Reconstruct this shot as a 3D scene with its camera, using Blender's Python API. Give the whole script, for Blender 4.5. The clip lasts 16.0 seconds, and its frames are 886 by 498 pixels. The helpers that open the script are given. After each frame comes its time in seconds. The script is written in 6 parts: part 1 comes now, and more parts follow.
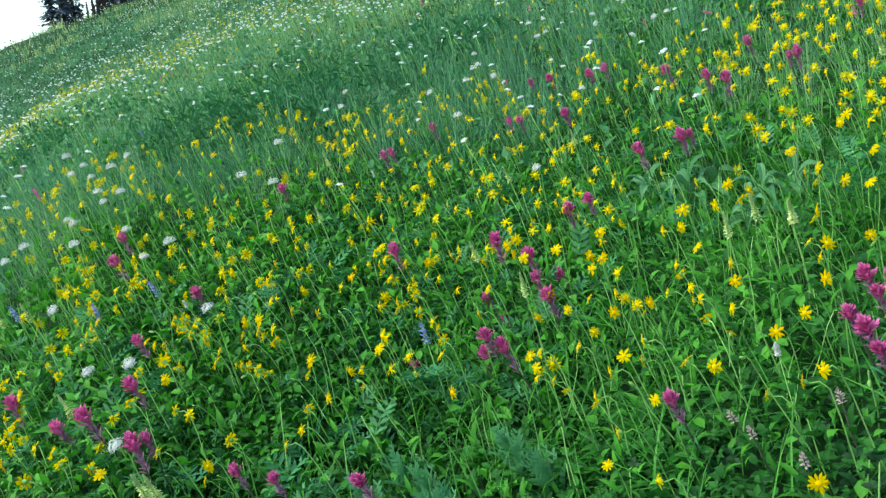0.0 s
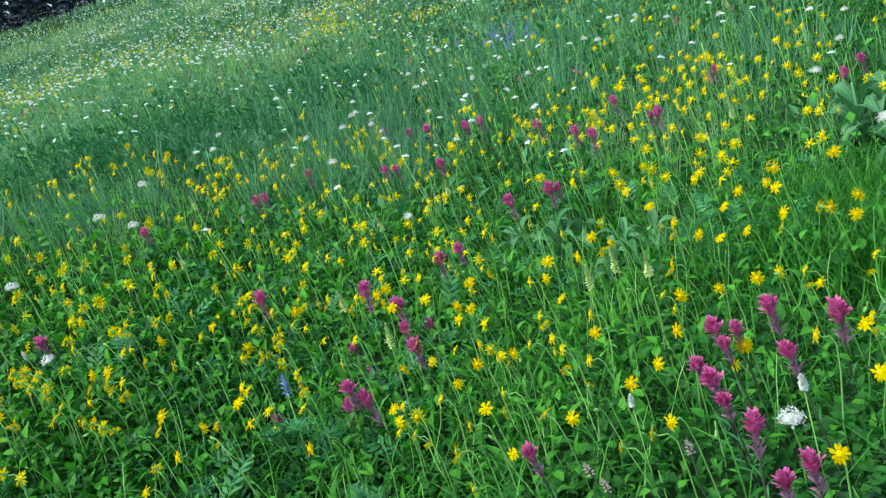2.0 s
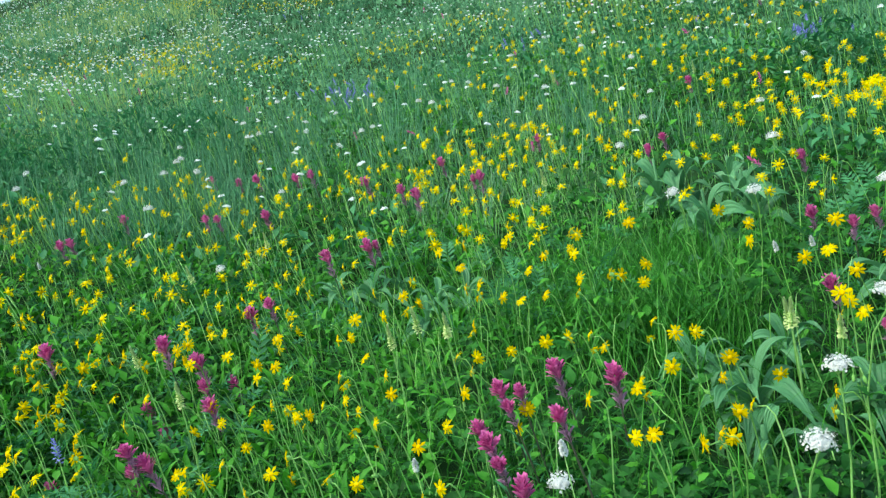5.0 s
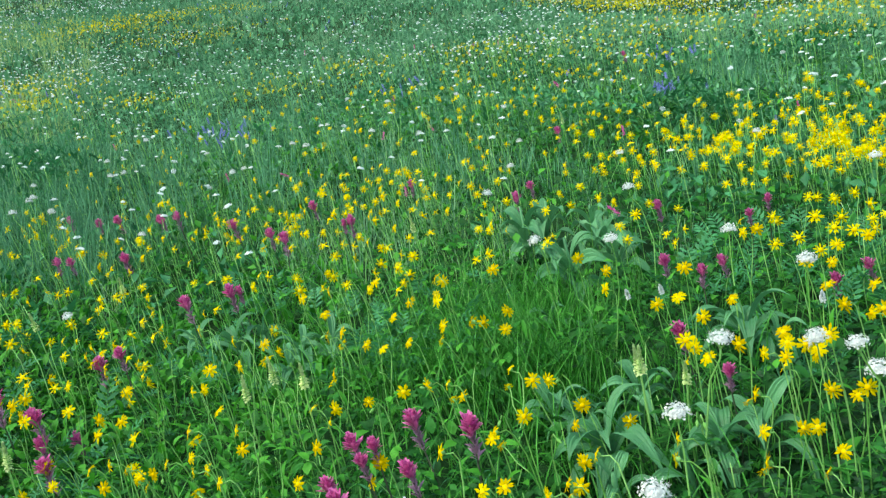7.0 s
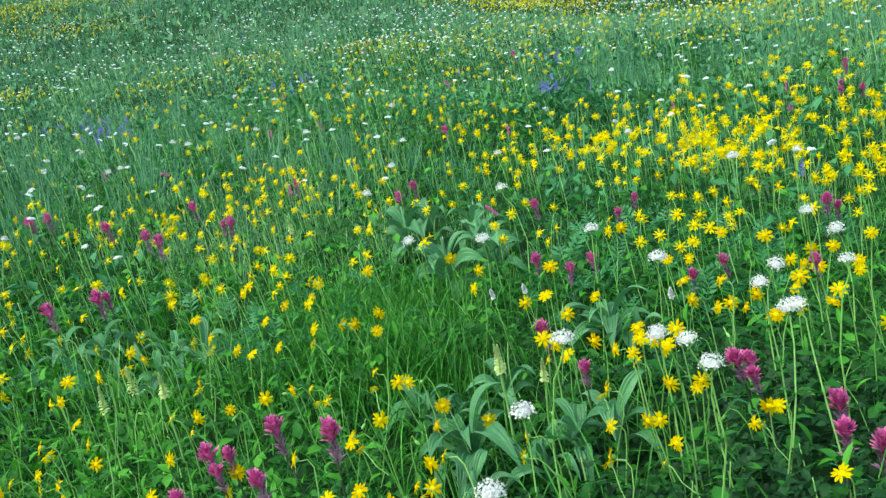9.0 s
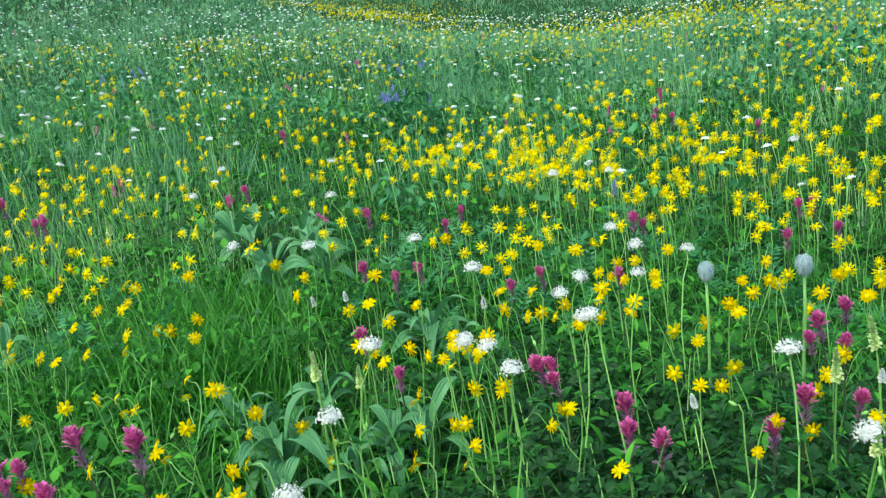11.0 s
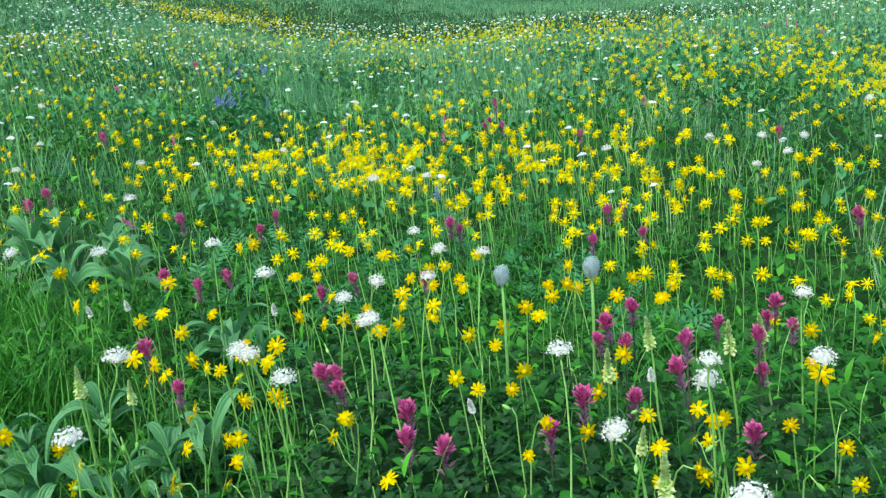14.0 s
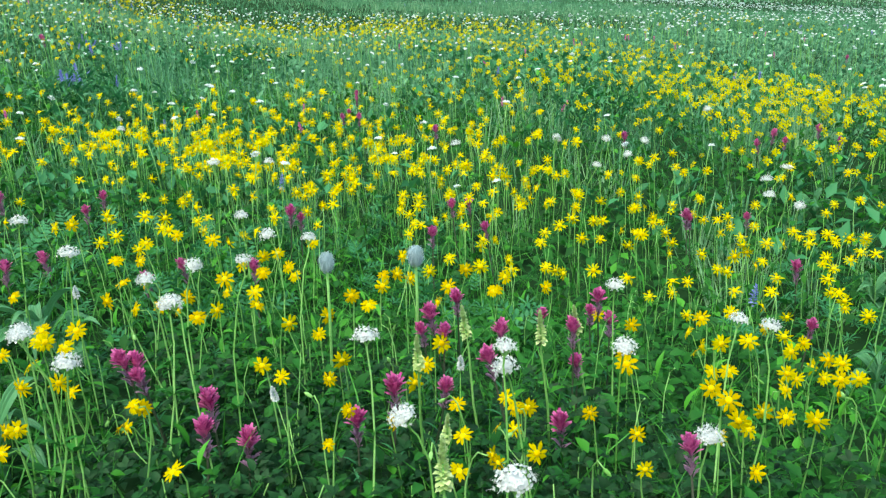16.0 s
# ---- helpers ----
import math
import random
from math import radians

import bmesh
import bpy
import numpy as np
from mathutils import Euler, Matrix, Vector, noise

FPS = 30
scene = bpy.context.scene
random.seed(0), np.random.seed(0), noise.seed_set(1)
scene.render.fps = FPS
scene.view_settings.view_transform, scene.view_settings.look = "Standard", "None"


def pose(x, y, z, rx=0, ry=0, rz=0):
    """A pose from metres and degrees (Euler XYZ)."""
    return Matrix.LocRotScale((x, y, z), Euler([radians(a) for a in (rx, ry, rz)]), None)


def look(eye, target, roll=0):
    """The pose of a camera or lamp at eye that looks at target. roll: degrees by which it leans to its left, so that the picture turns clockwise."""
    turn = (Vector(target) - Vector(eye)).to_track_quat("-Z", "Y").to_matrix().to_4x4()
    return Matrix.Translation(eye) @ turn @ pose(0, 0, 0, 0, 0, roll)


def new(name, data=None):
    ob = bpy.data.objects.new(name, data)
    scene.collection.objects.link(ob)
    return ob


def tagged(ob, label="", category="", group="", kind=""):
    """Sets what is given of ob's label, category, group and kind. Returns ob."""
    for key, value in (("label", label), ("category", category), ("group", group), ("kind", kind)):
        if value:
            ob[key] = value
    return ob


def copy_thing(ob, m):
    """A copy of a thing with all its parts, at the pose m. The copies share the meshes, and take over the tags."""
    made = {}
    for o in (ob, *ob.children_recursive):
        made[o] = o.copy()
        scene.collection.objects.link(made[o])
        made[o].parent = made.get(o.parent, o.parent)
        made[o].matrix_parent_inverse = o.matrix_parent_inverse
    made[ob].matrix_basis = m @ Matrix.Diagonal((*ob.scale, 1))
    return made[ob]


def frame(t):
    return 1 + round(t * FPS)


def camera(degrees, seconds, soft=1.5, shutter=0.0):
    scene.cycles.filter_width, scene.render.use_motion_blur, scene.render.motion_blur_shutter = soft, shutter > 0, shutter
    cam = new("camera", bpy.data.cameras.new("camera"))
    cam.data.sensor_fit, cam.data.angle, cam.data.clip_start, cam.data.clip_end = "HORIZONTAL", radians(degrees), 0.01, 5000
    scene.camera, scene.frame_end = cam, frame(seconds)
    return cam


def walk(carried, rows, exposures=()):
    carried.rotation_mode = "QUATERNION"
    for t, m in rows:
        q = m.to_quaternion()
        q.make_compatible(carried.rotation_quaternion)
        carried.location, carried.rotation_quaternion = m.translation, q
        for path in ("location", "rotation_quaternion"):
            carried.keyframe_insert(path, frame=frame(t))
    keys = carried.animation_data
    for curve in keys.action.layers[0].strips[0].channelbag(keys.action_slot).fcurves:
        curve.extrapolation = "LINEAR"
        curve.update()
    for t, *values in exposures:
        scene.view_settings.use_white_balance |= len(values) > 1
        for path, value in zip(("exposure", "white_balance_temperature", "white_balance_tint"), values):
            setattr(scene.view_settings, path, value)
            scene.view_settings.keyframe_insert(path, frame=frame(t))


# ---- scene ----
cam = camera(57.5, 16.0, soft=1.35)
PATH = [
    (0.0, 0.000, 0.000, 1.200, 80.00, 4.00, 0.00),
    (0.5, 0.020, -0.001, 1.212, 79.93, 3.72, -2.16),
    (1.0, 0.035, 0.021, 1.201, 81.88, 3.24, -4.24),
    (1.5, 0.049, 0.035, 1.190, 82.19, 2.61, -5.02),
    (2.0, 0.056, 0.037, 1.196, 82.96, 2.11, -7.98),
    (2.5, 0.071, 0.032, 1.199, 84.08, 1.66, -10.76),
    (3.0, 0.104, 0.037, 1.202, 84.22, 1.23, -12.81),
    (3.2, 0.111, 0.036, 1.203, 84.30, 0.97, -13.38),
    (5.3, 0.190, 0.040, 1.200, 87.33, -0.78, -19.40),
    (5.5, 0.192, 0.039, 1.204, 87.67, -0.77, -20.10),
    (6.0, 0.214, 0.043, 1.209, 88.21, -1.21, -22.52),
    (6.5, 0.236, 0.045, 1.211, 89.43, -1.25, -24.81),
    (7.0, 0.256, 0.045, 1.212, 89.93, -1.34, -26.63),
    (7.5, 0.266, 0.037, 1.213, 89.94, -1.25, -28.07),
    (8.0, 0.289, 0.019, 1.214, 89.91, -0.85, -30.19),
    (8.5, 0.323, 0.013, 1.217, 89.85, -0.65, -31.77),
    (9.0, 0.345, -0.006, 1.228, 89.82, -0.56, -33.36),
    (9.5, 0.359, -0.011, 1.222, 90.06, -0.77, -36.02),
    (9.7, 0.360, -0.020, 1.222, 90.10, -0.79, -37.48),
    (11.8, 0.432, -0.074, 1.231, 91.38, -2.10, -47.00),
    (12.0, 0.453, -0.075, 1.228, 91.56, -1.97, -47.69),
    (12.5, 0.488, -0.093, 1.223, 91.71, -2.02, -49.95),
    (13.0, 0.523, -0.108, 1.218, 91.69, -1.64, -51.42),
    (13.5, 0.528, -0.117, 1.214, 91.77, -1.54, -52.88),
    (14.0, 0.546, -0.145, 1.218, 91.74, -1.48, -53.96),
    (14.5, 0.566, -0.176, 1.215, 91.75, -1.93, -55.52),
    (15.0, 0.603, -0.202, 1.207, 91.78, -2.13, -57.17),
    (15.5, 0.644, -0.217, 1.201, 91.89, -2.63, -60.54),
    (16.0, 0.646, -0.225, 1.197, 91.97, -2.91, -62.84),
]
walk(cam, [(t, pose(x, y, z, rx, ry, rz)) for t, x, y, z, rx, ry, rz in PATH])

# ---- light: a bright evening sky, the low sun veiled ----
SUN_AZ, SUN_EL = radians(-95), radians(48)     # azimuth from +y towards +x
world = bpy.data.worlds.new("sky")
scene.world = world
world.use_nodes = True
wn = world.node_tree.nodes
sky = wn.new("ShaderNodeTexSky")
sky.sky_type, sky.sun_disc = "NISHITA", False
sky.sun_elevation, sky.sun_rotation = SUN_EL, SUN_AZ
sky.air_density, sky.dust_density, sky.ozone_density = 1.0, 1.2, 1.0
wn["Background"].inputs["Strength"].default_value = 0.15
world.node_tree.links.new(sky.outputs["Color"], wn["Background"].inputs["Color"])
lamp = bpy.data.lights.new("sun", "SUN")
lamp.energy, lamp.angle, lamp.color = 1.4, radians(40), (1.0, 0.97, 0.92)
sun = new("sun", lamp)
sun.matrix_basis = look((0, 0, 0), (-math.sin(SUN_AZ) * math.cos(SUN_EL), -math.cos(SUN_AZ) * math.cos(SUN_EL), -math.sin(SUN_EL)))
sun.location = (-20, 5, 30)
scene.view_settings.exposure = 1.22
scene.view_settings.use_white_balance = True
scene.view_settings.white_balance_temperature, scene.view_settings.white_balance_tint = 7250, -4

# ---- materials ----


def plant_mat(name, dark, light, rough=0.55, through_light=0.3, by="island", grain=60.0, mottle=0.25, bump=0.15, spec=0.3, stain=None):
    """A leaf, petal or stem: its colour runs from dark to light from piece to piece, with mottling at two sizes."""
    m = bpy.data.materials.new(name)
    m.use_nodes = True
    nt = m.node_tree
    n, link = nt.nodes, nt.links.new
    n.clear()
    out = n.new("ShaderNodeOutputMaterial")
    bsdf = n.new("ShaderNodeBsdfPrincipled")
    if by == "island":
        pick = n.new("ShaderNodeNewGeometry").outputs["Random Per Island"]
    else:
        pick = n.new("ShaderNodeObjectInfo").outputs["Random"]
    ramp = n.new("ShaderNodeValToRGB")
    ramp.color_ramp.elements[0].color = (*dark, 1)
    ramp.color_ramp.elements[1].color = (*light, 1)
    coord = n.new("ShaderNodeTexCoord").outputs["Object"]
    fine = n.new("ShaderNodeTexNoise")
    fine.inputs["Scale"].default_value, fine.inputs["Detail"].default_value = grain, 3
    coarse = n.new("ShaderNodeTexNoise")
    coarse.inputs["Scale"].default_value, coarse.inputs["Detail"].default_value = grain * 0.12, 2
    link(coord, fine.inputs["Vector"])
    link(coord, coarse.inputs["Vector"])
    a = n.new("ShaderNodeMath")
    a.operation = "MULTIPLY_ADD"
    link(fine.outputs["Fac"], a.inputs[0])
    a.inputs[1].default_value = mottle
    link(pick, a.inputs[2])
    b = n.new("ShaderNodeMath")
    b.operation = "MULTIPLY_ADD"
    link(coarse.outputs["Fac"], b.inputs[0])
    b.inputs[1].default_value = mottle
    link(a.outputs[0], b.inputs[2])
    c = n.new("ShaderNodeMath")
    c.operation = "SUBTRACT"
    link(b.outputs[0], c.inputs[0])
    c.inputs[1].default_value = mottle
    link(c.outputs[0], ramp.inputs["Fac"])
    colour = ramp.outputs["Color"]
    if stain:
        mix = n.new("ShaderNodeMix")
        mix.data_type = "RGBA"
        patch = n.new("ShaderNodeTexNoise")
        patch.inputs["Scale"].default_value, patch.inputs["Detail"].default_value = stain[1], 4
        link(coord, patch.inputs["Vector"])
        edge = n.new("ShaderNodeValToRGB")
        edge.color_ramp.elements[0].position, edge.color_ramp.elements[1].position = stain[2], stain[2] + 0.15
        link(patch.outputs["Fac"], edge.inputs["Fac"])
        link(edge.outputs["Color"], mix.inputs["Factor"])
        link(colour, mix.inputs[6])
        mix.inputs[7].default_value = (*stain[0], 1)
        colour = mix.outputs[2]
    link(colour, bsdf.inputs["Base Color"])
    bsdf.inputs["Roughness"].default_value = rough
    bsdf.inputs["Specular IOR Level"].default_value = spec
    if bump:
        bp = n.new("ShaderNodeBump")
        bp.inputs["Strength"].default_value, bp.inputs["Distance"].default_value = bump, 0.002
        link(fine.outputs["Fac"], bp.inputs["Height"])
        link(bp.outputs["Normal"], bsdf.inputs["Normal"])
    if through_light:
        tl = n.new("ShaderNodeBsdfTranslucent")
        link(colour, tl.inputs["Color"])
        both = n.new("ShaderNodeMixShader")
        both.inputs["Fac"].default_value = through_light
        link(bsdf.outputs["BSDF"], both.inputs[1])
        link(tl.outputs["BSDF"], both.inputs[2])
        link(both.outputs["Shader"], out.inputs["Surface"])
    else:
        link(bsdf.outputs["BSDF"], out.inputs["Surface"])
    return m


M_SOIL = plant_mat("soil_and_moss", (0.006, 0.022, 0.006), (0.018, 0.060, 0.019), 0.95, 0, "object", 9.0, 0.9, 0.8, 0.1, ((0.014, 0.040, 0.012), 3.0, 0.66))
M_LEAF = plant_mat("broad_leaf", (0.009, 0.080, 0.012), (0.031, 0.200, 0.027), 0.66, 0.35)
# pale leaf: yellower growth, with the bank's brighter west side put into its colour
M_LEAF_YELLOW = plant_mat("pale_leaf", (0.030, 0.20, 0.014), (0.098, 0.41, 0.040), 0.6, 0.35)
M_LEAF_BLUE = plant_mat("blue_green_leaf", (0.023, 0.145, 0.053), (0.065, 0.29, 0.115), 0.6, 0.25)
M_GRASS = plant_mat("grass_blade", (0.022, 0.155, 0.014), (0.078, 0.35, 0.044), 0.5, 0.3)
# far leaf and grass: blue-green growth, with distance haze put into both colours
M_HAZE_LEAF = plant_mat("far_herbage", (0.036, 0.160, 0.082), (0.19, 0.47, 0.25), 0.6, 0.3, grain=3.0)
M_HAZE_GRASS = plant_mat("far_grass", (0.105, 0.30, 0.138), (0.34, 0.58, 0.335), 0.6, 0.25, grain=3.0)
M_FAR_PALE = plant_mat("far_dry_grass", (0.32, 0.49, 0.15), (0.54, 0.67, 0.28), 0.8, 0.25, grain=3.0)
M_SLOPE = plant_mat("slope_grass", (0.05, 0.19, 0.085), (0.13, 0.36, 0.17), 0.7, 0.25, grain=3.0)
M_STEM = plant_mat("hairy_green_stem", (0.16, 0.42, 0.085), (0.35, 0.67, 0.22), 0.75, 0.25, "object")
M_STEM_FAR = plant_mat("pale_stem", (0.18, 0.48, 0.105), (0.36, 0.70, 0.25), 0.75, 0.25)
M_STEM_DARK = plant_mat("purple_green_stem", (0.04, 0.07, 0.035), (0.09, 0.10, 0.07), 0.7, 0.1, "object")
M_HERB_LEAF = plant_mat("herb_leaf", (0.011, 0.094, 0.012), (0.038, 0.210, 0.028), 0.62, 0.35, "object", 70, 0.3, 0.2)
# darker copy of the herb leaf: partly darker foliage, partly foreground shade painted in
M_SHADED_LEAF = plant_mat("shaded_herb_leaf", (0.005, 0.037, 0.010), (0.017, 0.098, 0.024), 0.6, 0.3, "island", 70, 0.3, 0.2)
M_ARNICA_LEAF = plant_mat("arnica_leaf", (0.012, 0.108, 0.013), (0.038, 0.222, 0.027), 0.6, 0.3, "object")
M_YELLOW = plant_mat("yellow_ray", (0.67, 0.475, 0.0), (0.80, 0.66, 0.004), 0.6, 0.48, "object", 200, 0.2, 0.1, 0.06)
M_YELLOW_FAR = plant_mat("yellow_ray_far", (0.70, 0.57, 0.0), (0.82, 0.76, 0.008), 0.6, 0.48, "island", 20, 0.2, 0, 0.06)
M_DISC = plant_mat("orange_disc", (0.68, 0.42, 0.0), (0.84, 0.58, 0.01), 0.8, 0.0, "object", 500, 0.5, 0.6, 0.1)
M_DISC_FAR = plant_mat("orange_disc_far", (0.70, 0.46, 0.0), (0.84, 0.62, 0.01), 0.8, 0.0, "island", 300, 0.4, 0.3, 0.1)
M_MAGENTA = plant_mat("magenta_bract", (0.51, 0.055, 0.29), (0.82, 0.24, 0.55), 0.55, 0.35, "island", 120, 0.3, 0.1, 0.2)
M_MAUVE = plant_mat("faded_mauve_bract", (0.24, 0.13, 0.22), (0.52, 0.30, 0.46), 0.65, 0.25, "island", 120, 0.3, 0.1, 0.2)
M_WHITE = plant_mat("white_floret", (0.66, 0.70, 0.71), (0.82, 0.84, 0.85), 0.6, 0.25, "island", 200, 0.2, 0, 0.2)
# brighter, bluer copy of the white floret: extra light put into far heads
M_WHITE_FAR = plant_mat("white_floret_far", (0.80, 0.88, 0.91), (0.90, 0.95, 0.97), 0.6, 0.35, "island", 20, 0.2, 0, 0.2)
M_CREAM = plant_mat("cream_green_floret", (0.50, 0.66, 0.24), (0.76, 0.85, 0.46), 0.6, 0.3, "island", 150, 0.3, 0, 0.2)
M_LEAF_CUT = plant_mat("cut_blue_green_leaf", (0.085, 0.30, 0.135), (0.16, 0.45, 0.22), 0.65, 0.25, "object", 80)
M_FADED = plant_mat("faded_bract", (0.27, 0.23, 0.22), (0.46, 0.38, 0.38), 0.8, 0.15, "island", 150, 0.3, 0.2, 0.1)
M_BUD = plant_mat("grey_green_bud", (0.42, 0.58, 0.26), (0.62, 0.76, 0.44), 0.65, 0.25, "island", 150, 0.3, 0, 0.2)
M_LILAC = plant_mat("blue_lupine_floret", (0.15, 0.17, 0.54), (0.33, 0.36, 0.80), 0.6, 0.25, "island", 150, 0.3, 0, 0.2)
M_FLUFF = plant_mat("grey_seed_plume", (0.28, 0.40, 0.45), (0.52, 0.66, 0.72), 0.8, 0.35, "island", 150, 0.3, 0, 0.1)
M_LILY = plant_mat("pleated_lily_leaf", (0.058, 0.215, 0.088), (0.12, 0.345, 0.155), 0.5, 0.28, "object", 90, 0.3, 0.1, 0.4)
# needles are tinted blue, the skyline's haze painted into them
M_HAZED_NEEDLE = plant_mat("hazed_conifer_needles", (0.030, 0.054, 0.092), (0.066, 0.11, 0.165), 0.7, 0.1, grain=2.0)
M_BARK = plant_mat("conifer_bark", (0.04, 0.032, 0.027), (0.10, 0.085, 0.07), 0.9, 0, "object", 20, 0.6, 0.8, 0.1)

# ---- the lie of the land ----
rng = np.random.default_rng(7)


# how much the bank steepens past 14 m, by azimuth
AZ_KNOTS = [-100, -60, -28, -24.4, -21, -16.5, -9, 0, 12, 30, 55, 90, 110, 150]
AZ_RISE = [0.0, 0.098, 0.098, 0.075, 0.050, 0.024, 0.006, -0.001, 0.0, 0.0, 0.0, 0.067, 0.067, 0.0]


def ground(x, y):
    """Height of the soil: a meadow bank that rises to the east and north, with a swale and a crest."""
    x, y = np.asarray(x, float), np.asarray(y, float)
    rr = np.hypot(x, y)
    s = np.where(rr > 60, (60 + (rr - 60) * 0.1) / np.maximum(rr, 1e-6), 1)
    u, v = x * s, y * s
    r = np.sqrt(u * u + v * v + 1)
    z = 0.8109 + 0.5018 * u + 0.3651 * v - 0.7837 * r + (0.6079 * u * u - 0.1676 * u * v + 0.7546 * v * v) / (r + 3) + (0.1144 * u - 0.3254 * v) / (r + 0.5)
    az = np.degrees(np.arctan2(x, y))
    z = z + np.maximum(0, r - 14) * np.interp(az, AZ_KNOTS, AZ_RISE)
    z = z - np.clip((r - 40) / 20, 0, 1) ** 2 * r * np.interp(az, [-60, -28, -21, -14, -5, 10], [0, 0.14, 0.18, 0.15, 0.05, 0])
    z = z - 0.9 * np.exp(-((r - 17) / 2.8) ** 2) * np.clip((az - 30) / 15, 0, 1) * np.clip((90 - az) / 20, 0, 1)
    z = z + 0.076 * np.interp(az, [48, 54, 63, 70, 80, 110, 150], [0, 0.12, 0.48, 0.74, 1, 1, 0]) * r * np.clip((r - 3.4) / 2.4, 0, 1) * np.interp(r, [13.5, 20, 32], [1, 0.35, 0])
    z = z + np.interp(r, [0.9, 1.9, 2.5, 4.6, 9, 14, 26], [0, 0.3, 0.5, 1.1, 1.25, 1.0, 0]) * np.interp(az, [-110, -40, -24, -17, -12, -8, -2, 4, 9], [0, 1, 1, 0.75, 0.66, 0.46, 0.26, 0.15, 0])
    bumps = 0.02 * np.sin(2.1 * x + 0.7 * y) * np.sin(1.3 * y - 0.9 * x + 1) + 0.12 * np.sin(0.31 * x + 1.1) * np.sin(0.37 * y + 0.4) * np.clip((rr - 6) / 8, 0, 1)
    return z + bumps


def field(x, y, f, p):
    """A smooth patch value from 0 to 1 over the plan."""
    a = np.sin(f * x + 1.7 * p) * np.cos(0.83 * f * y - p) + np.sin(0.61 * f * (x + y) + 2.3 * p) * np.cos(0.47 * f * (x - y) + p)
    return np.clip(0.5 + 0.3 * a + 0.2 * np.sin(2.9 * f * x - p) * np.sin(2.3 * f * y + p), 0, 1)


UP = Vector((-0.40, -0.08, 1)).normalized()      # plants lean off the slope
ALIGN = Vector((0, 0, 1)).rotation_difference(UP).to_matrix()
ALIGN_NP = np.array(ALIGN)
HALF = Vector((0, 0, 1)).rotation_difference(Vector((-0.16, -0.03, 1))).to_matrix()
ALIGN_HALF = np.array(HALF)

# ---- shapes ----


class Shape:
    """Verts and faces gathered into one mesh."""

    def __init__(self):
        self.v, self.f = [], []

    def add(self, verts, faces, m=None):
        base = len(self.v)
        for p in verts:
            self.v.append(tuple(m @ Vector(p)) if m else tuple(p))
        self.f += [tuple(i + base for i in q) for q in faces]
        return self

    def mesh(self, name):
        me = bpy.data.meshes.new(name)
        me.from_pydata(self.v, [], self.f)
        me.polygons.foreach_set("use_smooth", [True] * len(self.f))
        return me


def tube(points, radii, sides=6):
    """A round stalk along points."""
    v, f = [], []
    pts = [Vector(p) for p in points]
    for i, p in enumerate(pts):
        d = (pts[min(i + 1, len(pts) - 1)] - pts[max(i - 1, 0)]).normalized()
        a = d.orthogonal().normalized()
        b = d.cross(a)
        for k in range(sides):
            w = 2 * math.pi * k / sides
            v.append(p + radii[i] * (math.cos(w) * a + math.sin(w) * b))
        if i:
            for k in range(sides):
                n = (k + 1) % sides
                f.append(((i - 1) * sides + k, (i - 1) * sides + n, i * sides + n, i * sides + k))
    v.append(pts[-1])
    top = (len(pts) - 1) * sides
    f += [(top + k, top + (k + 1) % sides, len(v) - 1) for k in range(sides)]
    return v, f


def blade(length, width, segs=5, lift=0.3, droop=0.5, fold=0.15, peak=0.4, across=1, pleat=0.0, twist=0.0, tip=0.0):
    """A leaf along +x from the origin: broadest at peak, folded along its midrib, lifted and drooping."""
    v, f = [], []
    n = 2 * across + 1
    for i in range(segs + 1):
        t = i / segs
        w = width * 0.5 * (math.sin(math.pi * t ** (math.log(0.5) / math.log(peak))) if 0 < t < 1 else 0)
        w = max(w, width * (0.06 if i == 0 else 0.02 + tip))
        x = length * (t - 0.25 * droop * t * t)
        z = length * (lift * t - droop * t * t)
        for k in range(n):
            s = (k - across) / across
            zz = z + abs(s) * w * fold * 2 + (pleat * length * (1 if k % 2 else -1) * math.sin(math.pi * min(t + 0.08, 1)))
            v.append((x, s * w + twist * t * t * length, zz))
        if i:
            for k in range(n - 1):
                a = (i - 1) * n + k
                f.append((a, a + 1, a + 1 + n, a + n))
    return v, f


def dome(radius, height, rings=4, sides=10):
    v, f = [], []
    for i in range(rings):
        a = (math.pi / 2) * i / rings
        for k in range(sides):
            w = 2 * math.pi * (k + 0.5 * (i % 2)) / sides
            v.append((radius * math.cos(a) * math.cos(w), radius * math.cos(a) * math.sin(w), height * math.sin(a)))
        if i:
            for k in range(sides):
                n = (k + 1) % sides
                f.append(((i - 1) * sides + k, (i - 1) * sides + n, i * sides + n, i * sides + k))
    v.append((0, 0, height))
    f += [((rings - 1) * sides + k, (rings - 1) * sides + (k + 1) % sides, len(v) - 1) for k in range(sides)]
    return v, f


def turn(x, y, z, yaw=0, pitch=0, roll=0, size=1.0):
    """A pose for a piece that lies along +x: yaw about z, its tip raised by pitch."""
    return pose(x, y, z, 0, 0, yaw) @ pose(0, 0, 0, 0, -pitch, 0) @ pose(0, 0, 0, roll, 0, 0) @ Matrix.Diagonal((size, size, size, 1))


def part(name, shape, material, parent, label=""):
    me = shape.mesh(name)
    me.materials.append(material)
    ob = new(name, me)
    ob.parent = parent
    return tagged(ob, label)


